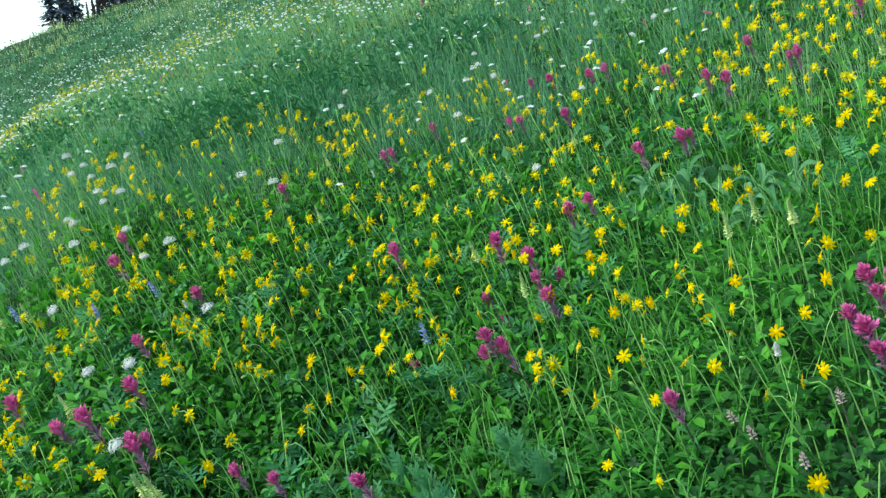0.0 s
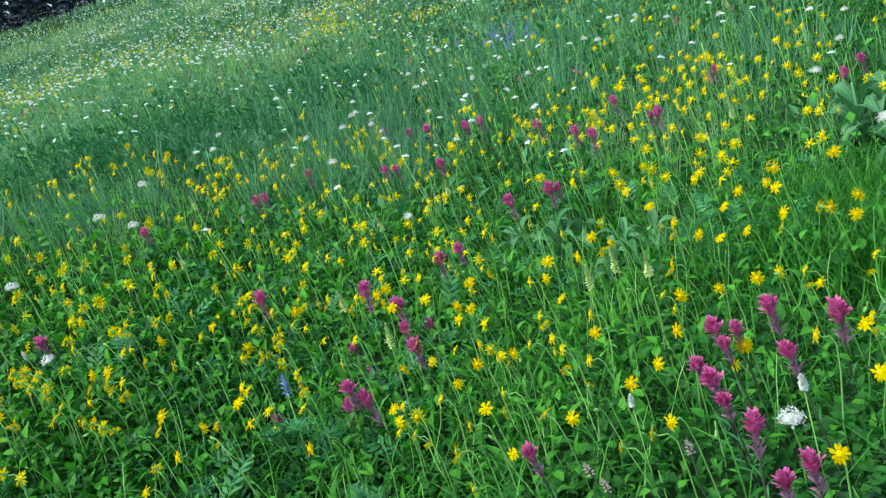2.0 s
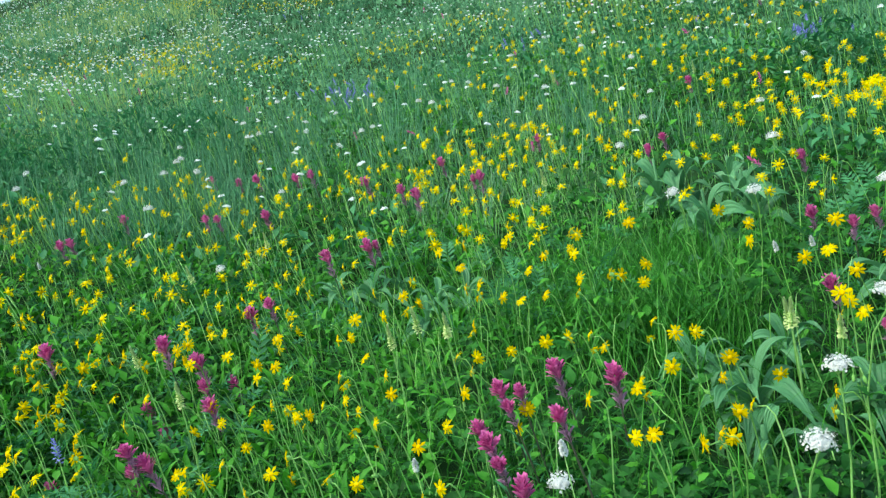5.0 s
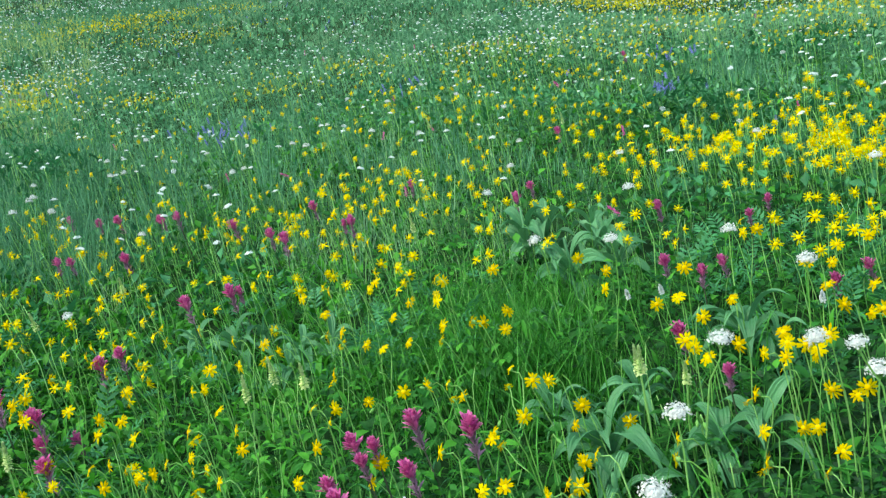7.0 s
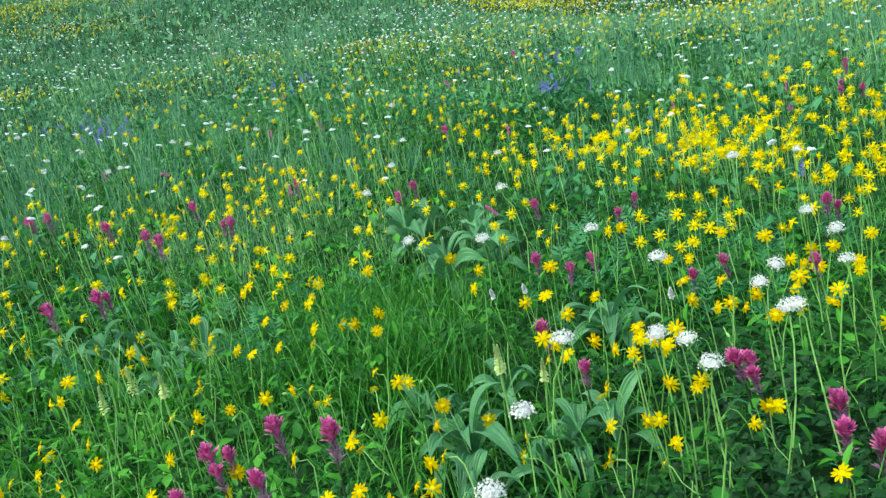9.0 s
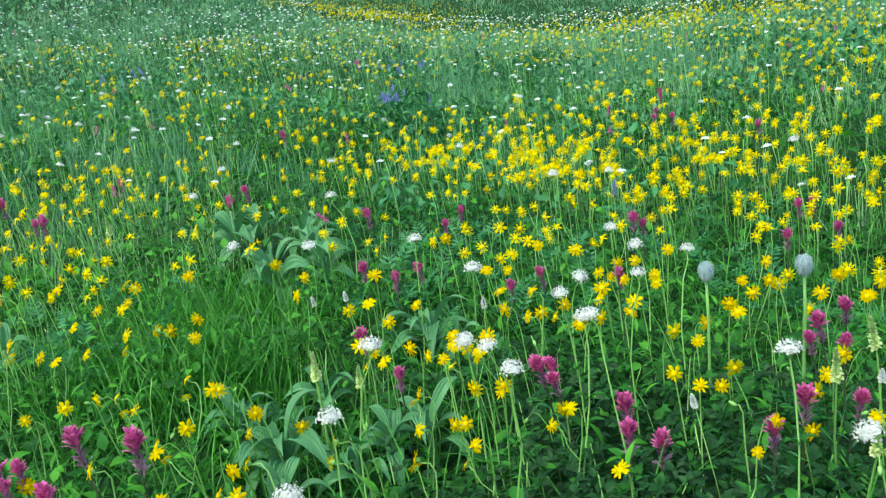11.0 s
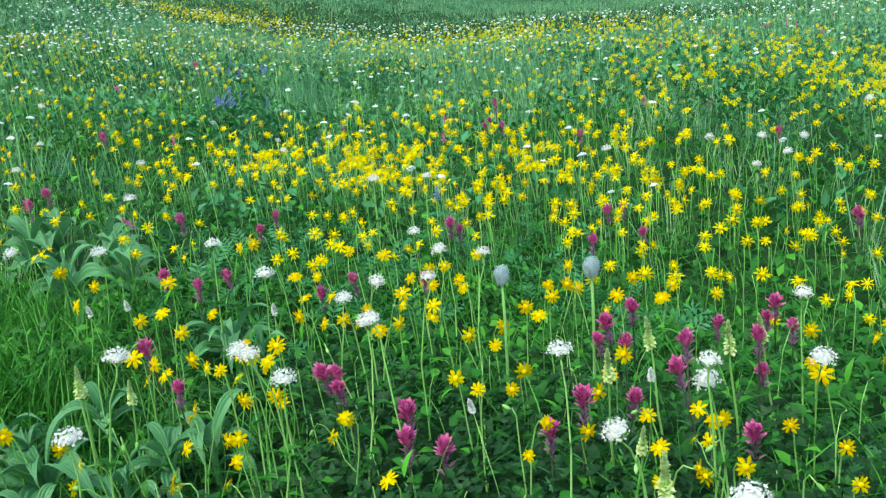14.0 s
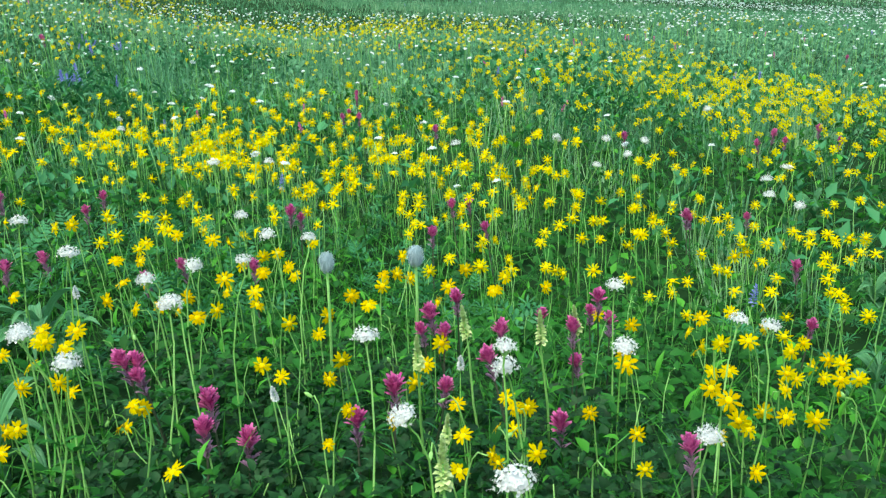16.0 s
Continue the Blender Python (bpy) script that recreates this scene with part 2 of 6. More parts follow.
def mass(name, kits, material, label, category):
    """One object of many pieces. kits: (verts, faces, places n x 3, turns n x 3 x 3, sizes n) for each pattern of piece."""
    vs, loops, counts, base = [], [], [], 0
    for verts, faces, pos, rot, size in kits:
        if not len(pos):
            continue
        v = np.array([tuple(p) for p in verts], float)
        size = np.asarray(size, float)
        size = size[:, None, None] if size.ndim == 1 else size[:, None, :]
        w = np.einsum("nij,nkj->nki", rot, v[None] * size) + pos[:, None, :]
        vs.append(w.reshape(-1, 3))
        flat = np.concatenate([np.array(q) for q in faces])
        offs = base + np.arange(len(pos)) * len(v)
        loops.append((offs[:, None] + flat[None]).ravel())
        counts.append(np.tile([len(q) for q in faces], len(pos)))
        base += len(pos) * len(v)
    vs, loops, counts = np.concatenate(vs), np.concatenate(loops), np.concatenate(counts)
    me = bpy.data.meshes.new(name)
    me.vertices.add(len(vs))
    me.vertices.foreach_set("co", vs.astype(np.float32).ravel())
    me.loops.add(len(loops))
    me.loops.foreach_set("vertex_index", loops.astype(np.int32))
    me.polygons.add(len(counts))
    me.polygons.foreach_set("loop_start", np.concatenate([[0], np.cumsum(counts)[:-1]]).astype(np.int32))
    me.polygons.foreach_set("use_smooth", np.ones(len(counts), bool))
    me.update(calc_edges=True)
    me.materials.append(material)
    return tagged(new(name, me), label, category, kind="stuff")


def turns(yaw, pitch, roll, lean=ALIGN_NP):
    """Rotation matrices for pieces along +x, on plants that lean off the slope."""
    n = len(yaw)
    cy, sy, cp, sp, cr, sr = np.cos(yaw), np.sin(yaw), np.cos(pitch), np.sin(pitch), np.cos(roll), np.sin(roll)
    o, e = np.zeros(n), np.ones(n)
    z = np.array([[cy, -sy, o], [sy, cy, o], [o, o, e]]).transpose(2, 0, 1)
    y = np.array([[cp, o, -sp], [o, e, o], [sp, o, cp]]).transpose(2, 0, 1)
    x = np.array([[e, o, o], [o, cr, -sr], [o, sr, cr]]).transpose(2, 0, 1)
    return np.einsum("ab,nbc,ncd,nde->nae", lean, z, y, x)


def sector(n, r0, r1, a0=-42, a1=108):
    """Plan places spread evenly over a sector of the meadow."""
    r = np.sqrt(rng.uniform(r0 * r0, r1 * r1, n))
    a = np.radians(rng.uniform(a0, a1, n))
    return r * np.sin(a), r * np.cos(a)


def lifted(x, y, h):
    return np.c_[x + UP.x * h, y + UP.y * h, ground(x, y) + UP.z * h]


# ---- ground ----
radii = np.concatenate([[0.0], np.linspace(0.35, 8, 40), np.geomspace(8.4, 60, 46), np.geomspace(68, 900, 16)])
steps = 144
ang = np.linspace(0, 2 * np.pi, steps, endpoint=False)
gx, gy = (radii[1:, None] * np.sin(ang)).ravel(), (radii[1:, None] * np.cos(ang)).ravel()
gv = np.r_[[[0, 0, float(ground(0.0, 0.0))]], np.c_[gx, gy, ground(gx, gy)]]
gf = [(0, 1 + (k + 1) % steps, 1 + k) for k in range(steps)]
for i in range(len(radii) - 2):
    for k in range(steps):
        q = (k + 1) % steps
        gf.append((1 + i * steps + k, 1 + i * steps + q, 1 + (i + 1) * steps + q, 1 + (i + 1) * steps + k))
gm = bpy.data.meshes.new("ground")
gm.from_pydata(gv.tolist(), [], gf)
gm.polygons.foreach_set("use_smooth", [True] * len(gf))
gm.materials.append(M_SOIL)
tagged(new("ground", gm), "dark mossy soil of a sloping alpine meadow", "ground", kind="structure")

# where the plants root, in plan: nearest first
PAINTBRUSH = [
    (0.818, 1.165, 0.25), (0.863, 1.33, 0.27), (0.9, 1.246, 0.21), (0.986, 1.392, 0.34), (-0.1, 1.588, 0.34), (0.866, 1.465, 0.31), (0.526, 1.65, 0.23), (0.877, 1.556, 0.3), (-0.358, 1.774, 0.25), (-0.432, 1.783, 0.29),
    (1.005, 1.642, 0.3), (0.976, 1.681, 0.31), (1.908, 0.875, 0.26), (1.84, 0.824, 0.24), (1.208, 1.608, 0.28), (2.01, 0.612, 0.24), (1.931, 0.812, 0.18), (2.088, 0.026, 0.33), (1.142, 1.773, 0.27), (1.761, 1.412, 0.25),
    (1.922, 1.075, 0.29), (1.903, 1.093, 0.3), (2.121, 0.596, 0.27), (0.223, 2.16, 0.29), (2.171, 0.507, 0.27), (-0.742, 1.978, 0.31), (0.193, 2.163, 0.33), (2.269, 0.306, 0.21), (2.233, 0.441, 0.35), (1.846, 1.662, 0.27),
]
PAINTBRUSH += [
    (-0.912, 2.096, 0.32), (2.335, 0.594, 0.32), (0.134, 2.389, 0.16), (0.385, 2.463, 0.28), (-1.101, 2.244, 0.24), (2.508, 0.361, 0.34), (2.351, 0.465, 0.36), (2.512, 0.354, 0.25), (-0.879, 2.312, 0.28), (2.466, 0.703, 0.32),
    (-0.115, 2.537, 0.1), (2.714, 0.514, 0.28), (0.214, 2.615, 0.14), (2.538, 0.666, 0.35), (2.721, 0.338, 0.31), (0.363, 2.688, 0.24), (0.171, 2.735, 0.17), (2.53, 1.306, 0.3), (-0.895, 2.495, 0.33), (2.246, 2.003, 0.24),
    (0.37, 2.719, 0.32), (-1.325, 2.455, 0.28), (0.437, 2.856, 0.16), (2.233, 2.159, 0.25), (2.929, 0.429, 0.32), (0.28, 2.814, 0.35), (2.487, 1.71, 0.19), (-0.864, 2.94, 0.26), (2.621, 1.698, 0.2), (3.104, -0.097, 0.32),
]
PAINTBRUSH += [
    (0.558, 3.112, 0.28), (0.629, 2.965, 0.33), (-0.101, 3.023, 0.33), (2.431, 2.112, 0.19), (2.682, 2.206, 0.27), (3.119, 1.052, 0.34), (3.033, 1.577, 0.32), (1.033, 3.2, 0.32), (0.874, 3.199, 0.34), (3.432, 1.009, 0.29),
    (2.708, 2.133, 0.33), (-1.184, 3.101, 0.35), (3.837, -0.013, 0.25), (3.453, 1.155, 0.34), (-1.31, 3.452, 0.29), (3.632, 1.174, 0.3), (2.691, 2.723, 0.24), (-0.687, 3.816, 0.26), (3.948, 0.394, 0.32), (2.398, 3.366, 0.28),
    (1.365, 3.628, 0.34), (4.175, 0.198, 0.27), (1.699, 3.714, 0.31), (1.376, 3.984, 0.29), (2.483, 3.361, 0.31), (-0.236, 4.298, 0.26), (-0.195, 4.334, 0.26), (0.46, 4.287, 0.33), (0.517, 4.294, 0.33), (0.754, 4.364, 0.31),
]
PAINTBRUSH += [
    (1.25, 4.16, 0.35), (0.03, 4.672, 0.26), (1.68, 4.258, 0.3), (4.376, 1.735, 0.34), (4.915, 0.907, 0.26), (2.277, 4.341, 0.25), (4.969, 0.261, 0.36), (1.077, 4.9, 0.31), (0.991, 4.947, 0.31), (4.443, 2.244, 0.36),
    (5.12, 0.144, 0.33), (4.487, 2.39, 0.33), (0.673, 5.371, 0.25), (5.384, 0.22, 0.28), (4.869, 2.621, 0.25), (0.516, 5.406, 0.26), (5.477, -0.099, 0.27), (0.79, 5.115, 0.34), (3.399, 4.503, 0.26), (5.593, 0.009, 0.28),
    (5.177, 2.773, 0.3), (5.451, 6.355, 0.34), (8.902, -0.052, 0.36),
]
VALERIAN = [
    (1.199, 0.98, 0.36), (1.666, 0.144, 0.44), (0.939, 1.356, 0.24), (1.785, 0.364, 0.41), (1.4, 1.152, 0.37), (1.495, 1.112, 0.49), (1.637, 0.96, 0.47), (2.022, 0.313, 0.42), (1.989, 0.295, 0.47), (1.729, 1.002, 0.38),
    (-0.627, 1.757, 0.45), (2.012, 0.574, 0.42), (1.745, 1.14, 0.41), (1.919, 0.942, 0.45), (1.944, 0.974, 0.43), (2.154, 0.007, 0.33), (1.956, 1.045, 0.47), (2.327, 0.196, 0.39), (2.217, 1.194, 0.41), (2.161, 0.979, 0.47),
    (-0.743, 2.153, 0.44), (-0.821, 2.093, 0.46), (2.437, -0.05, 0.47), (2.437, 0.007, 0.47), (2.055, 1.405, 0.45), (2.566, 0.283, 0.45), (2.402, 0.992, 0.47), (-0.57, 2.371, 0.46), (2.509, 1.219, 0.42), (2.481, 1.277, 0.47),
]
VALERIAN += [
    (2.192, 1.783, 0.45), (-1.176, 2.612, 0.41), (2.044, 2.148, 0.4), (-0.959, 2.688, 0.1), (1.882, 2.342, 0.41), (-1.016, 2.85, 0.1), (-0.948, 2.9, 0.45), (-0.889, 3.009, 0.45), (2.283, 2.33, 0.48), (0.518, 3.262, 0.44),
    (-1.346, 3.176, 0.4), (-1.109, 3.172, 0.45), (3.09, 1.975, 0.42), (3.095, 1.704, 0.47), (2.073, 2.983, 0.44), (-0.59, 3.509, 0.44), (-1.454, 3.077, 0.49), (-1.376, 3.299, 0.44), (-0.737, 3.55, 0.43), (-1.643, 3.223, 0.43),
    (-1.403, 3.316, 0.45), (4.032, 0.005, 0.41), (-1.32, 3.488, 0.45), (3.849, 0.095, 0.49), (3.914, 0.741, 0.46), (2.652, 2.844, 0.47), (-1.226, 3.491, 0.49), (-1.348, 3.539, 0.48), (2.328, 3.207, 0.47), (3.799, 1.311, 0.48),
]
VALERIAN += [
    (4.061, 0.126, 0.48), (-0.661, 4.031, 0.43), (3.234, 2.639, 0.45), (4.198, 0.695, 0.43), (0.23, 4.19, 0.43), (-1.484, 3.787, 0.46), (4.24, 1.029, 0.43), (0.859, 4.083, 0.46), (4.313, 0.081, 0.46), (4.405, 0.852, 0.41),
    (-1.461, 3.95, 0.44), (-1.634, 3.895, 0.44), (4.227, 1.024, 0.47), (4.473, 0.692, 0.41), (-1.46, 4.143, 0.42), (-1.599, 3.973, 0.45), (-1.757, 4.142, 0.44), (2.66, 3.673, 0.47), (-0.426, 4.732, 0.43), (0.082, 4.873, 0.42),
    (0.32, 4.64, 0.49), (0.472, 5, 0.42), (5.201, 0.544, 0.41), (0.367, 5.218, 0.43), (-0.446, 5.175, 0.43), (1.466, 5.089, 0.42), (1.518, 4.961, 0.45), (0.409, 5.036, 0.49), (2.604, 4.843, 0.41), (1.967, 5.194, 0.44),
]
VALERIAN += [
    (0.399, 5.45, 0.47), (2.329, 4.91, 0.49), (1.879, 5.131, 0.5), (3.267, 4.895, 0.41), (1.427, 5.675, 0.45), (0.841, 5.627, 0.49), (0.923, 6.029, 0.41), (2.239, 5.574, 0.46), (0.841, 6.313, 0.42), (3.16, 5.361, 0.48),
    (2.766, 5.713, 0.49), (3.561, 5.932, 0.45), (1.176, 7.085, 0.4), (2.789, 6.759, 0.41), (3.336, 6.39, 0.44),
]
PASQUEFLOWER = [
    (2.448, 0.721, 0.46), (2.406, 0.949, 0.41),
]
LOUSEWORT = [
    (1.721, 0.268, 0.38), (-0.583, 1.719, 0.34), (-0.58, 1.682, 0.37), (2.043, 0.441, 0.24), (2.112, 0.531, 0.35), (1.595, 1.498, 0.31), (1.672, 1.45, 0.26), (1.619, 1.545, 0.29), (0.995, 2.062, 0.35), (2.302, 0.527, 0.36),
    (2.346, 0.374, 0.37), (0.948, 2.186, 0.35), (0.876, 2.222, 0.32), (-0.947, 2.115, 0.35), (0.338, 2.316, 0.38), (2.527, 0.359, 0.35), (0.206, 2.687, 0.36), (-1.35, 2.751, 0.38), (-0.934, 3.053, 0.1), (-1.523, 2.874, 0.36),
    (-0.423, 3.38, 0.34), (0.382, 3.403, 0.36), (-0.992, 3.232, 0.1), (1.75, 3.053, 0.38), (0.702, 3.64, 0.36), (-0.427, 3.902, 0.39), (3.429, 4.458, 0.33), (2.832, 5.22, 0.35),
]
BISTORT = [
    (0.912, 1.21, 0.38), (0.751, 1.641, 0.25), (1.927, 0.73, 0.3), (2.162, 0.467, 0.34), (2.003, 1.335, 0.38), (1.78, 1.75, 0.38), (1.85, 1.701, 0.38), (-0.753, 2.613, 0.38), (-0.202, 3.739, 0.38),
]
LUPINE = [
    (0.028, 2.291, 0.36), (-1.115, 2.728, 0.36), (-0.965, 2.876, 0.36), (3.312, 0.068, 0.36), (-1.522, 2.949, 0.36), (3.327, 1.852, 0.36), (3.996, 3.226, 0.36), (-1.906, 5.494, 0.36), (4.515, 4.594, 0.36), (1.867, 6.519, 0.36),
    (2.087, 6.704, 0.36), (1.807, 7.008, 0.36), (1.877, 7.41, 0.36), (5.516, 5.772, 0.36), (3.455, 7.177, 0.36),
]
CORN_LILY_BIG = [(1.503, 1.569, 0.1), (2.189, 1.799, 0.1)]
CORN_LILY_SMALL = [(1.891, 2.375, 0.1), (1.586, 1.402, 0.1), (2.211, 1.702, 0.1), (1.415, 1.439, 0.1)]
CORN_LILY_TALL = [(2.132, 2.593, 0.1), (2.343, 2.582, 0.1), (2.345, 3.086, 0.1), (2.48, 2.929, 0.1), (2.258, 3.115, 0.1), (2.42, 2.75, 0.1)]
CORN_LILY = CORN_LILY_BIG + CORN_LILY_SMALL + CORN_LILY_TALL + [
    (1.53, 1.833, 0.1), (1.694, 1.406, 0.1), (1.773, 1.361, 0.1), (1.556, 1.754, 0.1), (1.738, 1.745, 0.1),
    (1.162, 2.893, 0.1), (1.246, 2.83, 0.1), (1.087, 2.797, 0.1), (1.091, 3.207, 0.1), (0.878, 3.396, 0.1), (0.989, 3.181, 0.1), (3.482, -0.281, 0.1), (4.059, -0.268, 0.1), (4.881, -0.02, 0.1), (2.068, 5.426, 0.1), (1.625, 4.639, 0.1), (1.746, 5.089, 0.1), (1.954, 5.261, 0.1), (5.753, 2.31, 0.1), (1.577, 8.613, 0.1),
]
ARNICA = [
    (0.601, 1.072, 0.31), (0.427, 1.279, 0.29), (0.868, 1.073, 0.32), (0.405, 1.439, 0.32), (0.363, 1.474, 0.25), (0.735, 1.331, 0.33), (0.705, 1.353, 0.31), (1.104, 1.122, 0.33), (1.043, 1.224, 0.33), (0.68, 1.525, 0.22),
    (0.495, 1.598, 0.27), (1.212, 1.176, 0.33), (1.192, 1.214, 0.28), (1.242, 1.18, 0.33), (0.444, 1.68, 0.33), (1.247, 1.275, 0.23), (1.149, 1.381, 0.23), (0.59, 1.697, 0.27), (0.398, 1.769, 0.25), (0.637, 1.7, 0.23),
    (1.078, 1.463, 0.31), (1.402, 1.174, 0.28), (1.568, 0.964, 0.28), (-0.302, 1.821, 0.32), (1.695, 0.745, 0.24), (0.535, 1.777, 0.32), (0.717, 1.717, 0.33), (1.427, 1.196, 0.29), (0.33, 1.842, 0.3), (1.522, 1.09, 0.23),
]
ARNICA += [
    (0.097, 1.882, 0.32), (0.781, 1.716, 0.24), (-0.437, 1.845, 0.33), (1.258, 1.447, 0.32), (1.009, 1.639, 0.26), (0.408, 1.886, 0.33), (0.681, 1.811, 0.3), (1.22, 1.502, 0.3), (0.49, 1.881, 0.26), (0.913, 1.722, 0.31),
    (0.86, 1.755, 0.24), (1.935, 0.286, 0.29), (1.934, 0.302, 0.29), (-0.538, 1.886, 0.26), (1.757, 0.89, 0.3), (1.959, 0.235, 0.3), (1.944, 0.366, 0.23), (1.228, 1.555, 0.25), (0.53, 1.915, 0.22), (1.683, 1.066, 0.33),
    (-0.637, 1.89, 0.32), (0.29, 1.976, 0.26), (1.612, 1.181, 0.23), (1.724, 1.027, 0.33), (1.928, 0.567, 0.3), (-0.319, 1.995, 0.27), (1.687, 1.122, 0.23), (1.69, 1.155, 0.22), (-0.241, 2.053, 0.3), (2.066, 0.09, 0.28),
]
ARNICA += [
    (0.321, 2.046, 0.3), (0.69, 1.956, 0.28), (1.946, 0.723, 0.32), (1.388, 1.545, 0.33), (2.044, 0.408, 0.24), (1.842, 0.98, 0.24), (0.696, 1.967, 0.31), (0.291, 2.073, 0.24), (0.457, 2.046, 0.28), (-0.833, 1.924, 0.25),
    (0.518, 2.033, 0.31), (0.647, 1.998, 0.31), (1.443, 1.53, 0.25), (1.515, 1.467, 0.22), (2.089, 0.326, 0.3), (1.801, 1.114, 0.26), (0.543, 2.069, 0.34), (0.804, 1.983, 0.32), (2.066, 0.563, 0.22), (1.987, 0.802, 0.32),
    (-0.333, 2.122, 0.24), (1.758, 1.235, 0.33), (2.145, 0.123, 0.29), (0.285, 2.134, 0.25), (1.72, 1.297, 0.24), (-0.182, 2.151, 0.32), (1.157, 1.826, 0.31), (0.805, 2.012, 0.26), (0.974, 1.942, 0.31), (0.081, 2.176, 0.33),
]
ARNICA += [
    (0.568, 2.103, 0.3), (0.721, 2.061, 0.23), (0.422, 2.143, 0.33), (1.092, 1.897, 0.29), (1.256, 1.793, 0.3), (-0.657, 2.089, 0.31), (-0.9, 2.001, 0.22), (-0.165, 2.195, 0.3), (2.155, 0.475, 0.24), (2.198, 0.222, 0.29),
    (1.783, 1.315, 0.31), (0.614, 2.13, 0.25), (1.29, 1.807, 0.25), (2.194, 0.345, 0.26), (0.585, 2.158, 0.25), (2.204, 0.391, 0.26), (1.403, 1.75, 0.3), (2.243, -0.063, 0.24), (-0.978, 2.03, 0.3), (-1.052, 1.995, 0.28),
    (1.242, 1.886, 0.28), (1.714, 1.473, 0.33), (0.042, 2.273, 0.25), (1.041, 2.03, 0.25), (-1.09, 2.011, 0.33), (1.887, 1.3, 0.3), (2.293, -0.001, 0.34), (0.189, 2.292, 0.33), (1.465, 1.775, 0.24), (-0.321, 2.279, 0.3),
]
ARNICA += [
    (-0.574, 2.247, 0.33), (-0.521, 2.26, 0.29), (1.828, 1.435, 0.29), (0.72, 2.21, 0.28), (1.883, 1.363, 0.23), (0.062, 2.327, 0.32), (1.933, 1.307, 0.27), (2.258, 0.633, 0.22), (1.96, 1.298, 0.3), (0.344, 2.326, 0.28),
    (1.802, 1.516, 0.25), (-0.505, 2.305, 0.24), (2.366, -0.143, 0.32), (0.487, 2.32, 0.26), (1.925, 1.387, 0.27), (2.238, 0.802, 0.26), (2.378, 0.042, 0.32), (1.802, 1.555, 0.26), (-0.854, 2.224, 0.27), (2.32, 0.596, 0.3),
    (-0.75, 2.278, 0.3), (2.402, -0.01, 0.26), (0.529, 2.366, 0.32), (2.416, 0.213, 0.31), (-0.152, 2.422, 0.25), (-0.555, 2.368, 0.23), (2.437, -0.024, 0.23), (1.973, 1.44, 0.27), (2.266, 0.97, 0.28), (-0.548, 2.411, 0.28),
]
ARNICA += [
    (1.106, 2.224, 0.26), (2.09, 1.351, 0.32), (0.81, 2.362, 0.24), (0.541, 2.443, 0.33), (-0.465, 2.466, 0.3), (0.964, 2.317, 0.34), (2.136, 1.319, 0.29), (2.233, 1.16, 0.29), (-0.797, 2.4, 0.29), (-0.015, 2.536, 0.28),
    (0.799, 2.41, 0.3), (-0.648, 2.455, 0.27), (0.902, 2.378, 0.33), (-0.495, 2.496, 0.23), (2.244, 1.239, 0.25), (2.316, 1.105, 0.32), (-0.009, 2.574, 0.32), (2.575, -0.074, 0.3), (-0.535, 2.524, 0.26), (1.266, 2.25, 0.27),
    (1.499, 2.105, 0.32), (2.402, 0.962, 0.26), (-0.691, 2.5, 0.29), (-0.914, 2.432, 0.28), (2.216, 1.362, 0.33), (-0.815, 2.473, 0.28), (1.149, 2.34, 0.33), (-0.535, 2.554, 0.28), (0.204, 2.605, 0.26), (-1.255, 2.293, 0.26),
]
ARNICA += [
    (1.345, 2.243, 0.27), (2.45, 0.917, 0.31), (2.609, 0.27, 0.27), (2.331, 1.217, 0.33), (2.63, 0.063, 0.34), (-0.425, 2.608, 0.31), (1.546, 2.145, 0.29), (0.836, 2.509, 0.31), (2.382, 1.173, 0.25), (2.656, -0.032, 0.22),
    (1.452, 2.225, 0.28), (2.004, 1.747, 0.23), (-0.757, 2.554, 0.29), (2.27, 1.394, 0.24), (-0.353, 2.641, 0.29), (1.839, 1.931, 0.33), (0.358, 2.65, 0.33), (-0.604, 2.607, 0.26), (1.62, 2.135, 0.29), (2.32, 1.346, 0.26),
    (0.229, 2.677, 0.33), (-1.281, 2.368, 0.25), (2.693, -0.07, 0.29), (2.69, -0.178, 0.28), (1.208, 2.414, 0.3), (0.577, 2.637, 0.23), (2.087, 1.713, 0.26), (-0.101, 2.699, 0.26), (2.703, 0.09, 0.24), (2.712, 0.054, 0.25),
]
ARNICA += [
    (-0.805, 2.592, 0.3), (1.034, 2.511, 0.28), (-0.75, 2.615, 0.3), (2.402, 1.285, 0.27), (1.482, 2.286, 0.34), (-0.136, 2.724, 0.28), (2.724, -0.175, 0.3), (0.464, 2.691, 0.31), (1.268, 2.422, 0.23), (-0.64, 2.664, 0.33),
    (0.778, 2.64, 0.22), (-1.284, 2.441, 0.28), (2.032, 1.869, 0.25), (2.764, -0.07, 0.34), (1.992, 1.924, 0.23), (-0.928, 2.614, 0.23), (2.601, 0.973, 0.23), (-0.279, 2.765, 0.31), (2.773, -0.211, 0.3), (2.62, 0.936, 0.29),
    (2.638, 0.893, 0.33), (-0.538, 2.737, 0.27), (2.075, 1.869, 0.33), (-0.84, 2.664, 0.3), (-0.954, 2.634, 0.25), (0.035, 2.811, 0.32), (2.547, 1.19, 0.32), (2.816, 0.025, 0.31), (-0.821, 2.695, 0.28), (2.323, 1.596, 0.25),
]
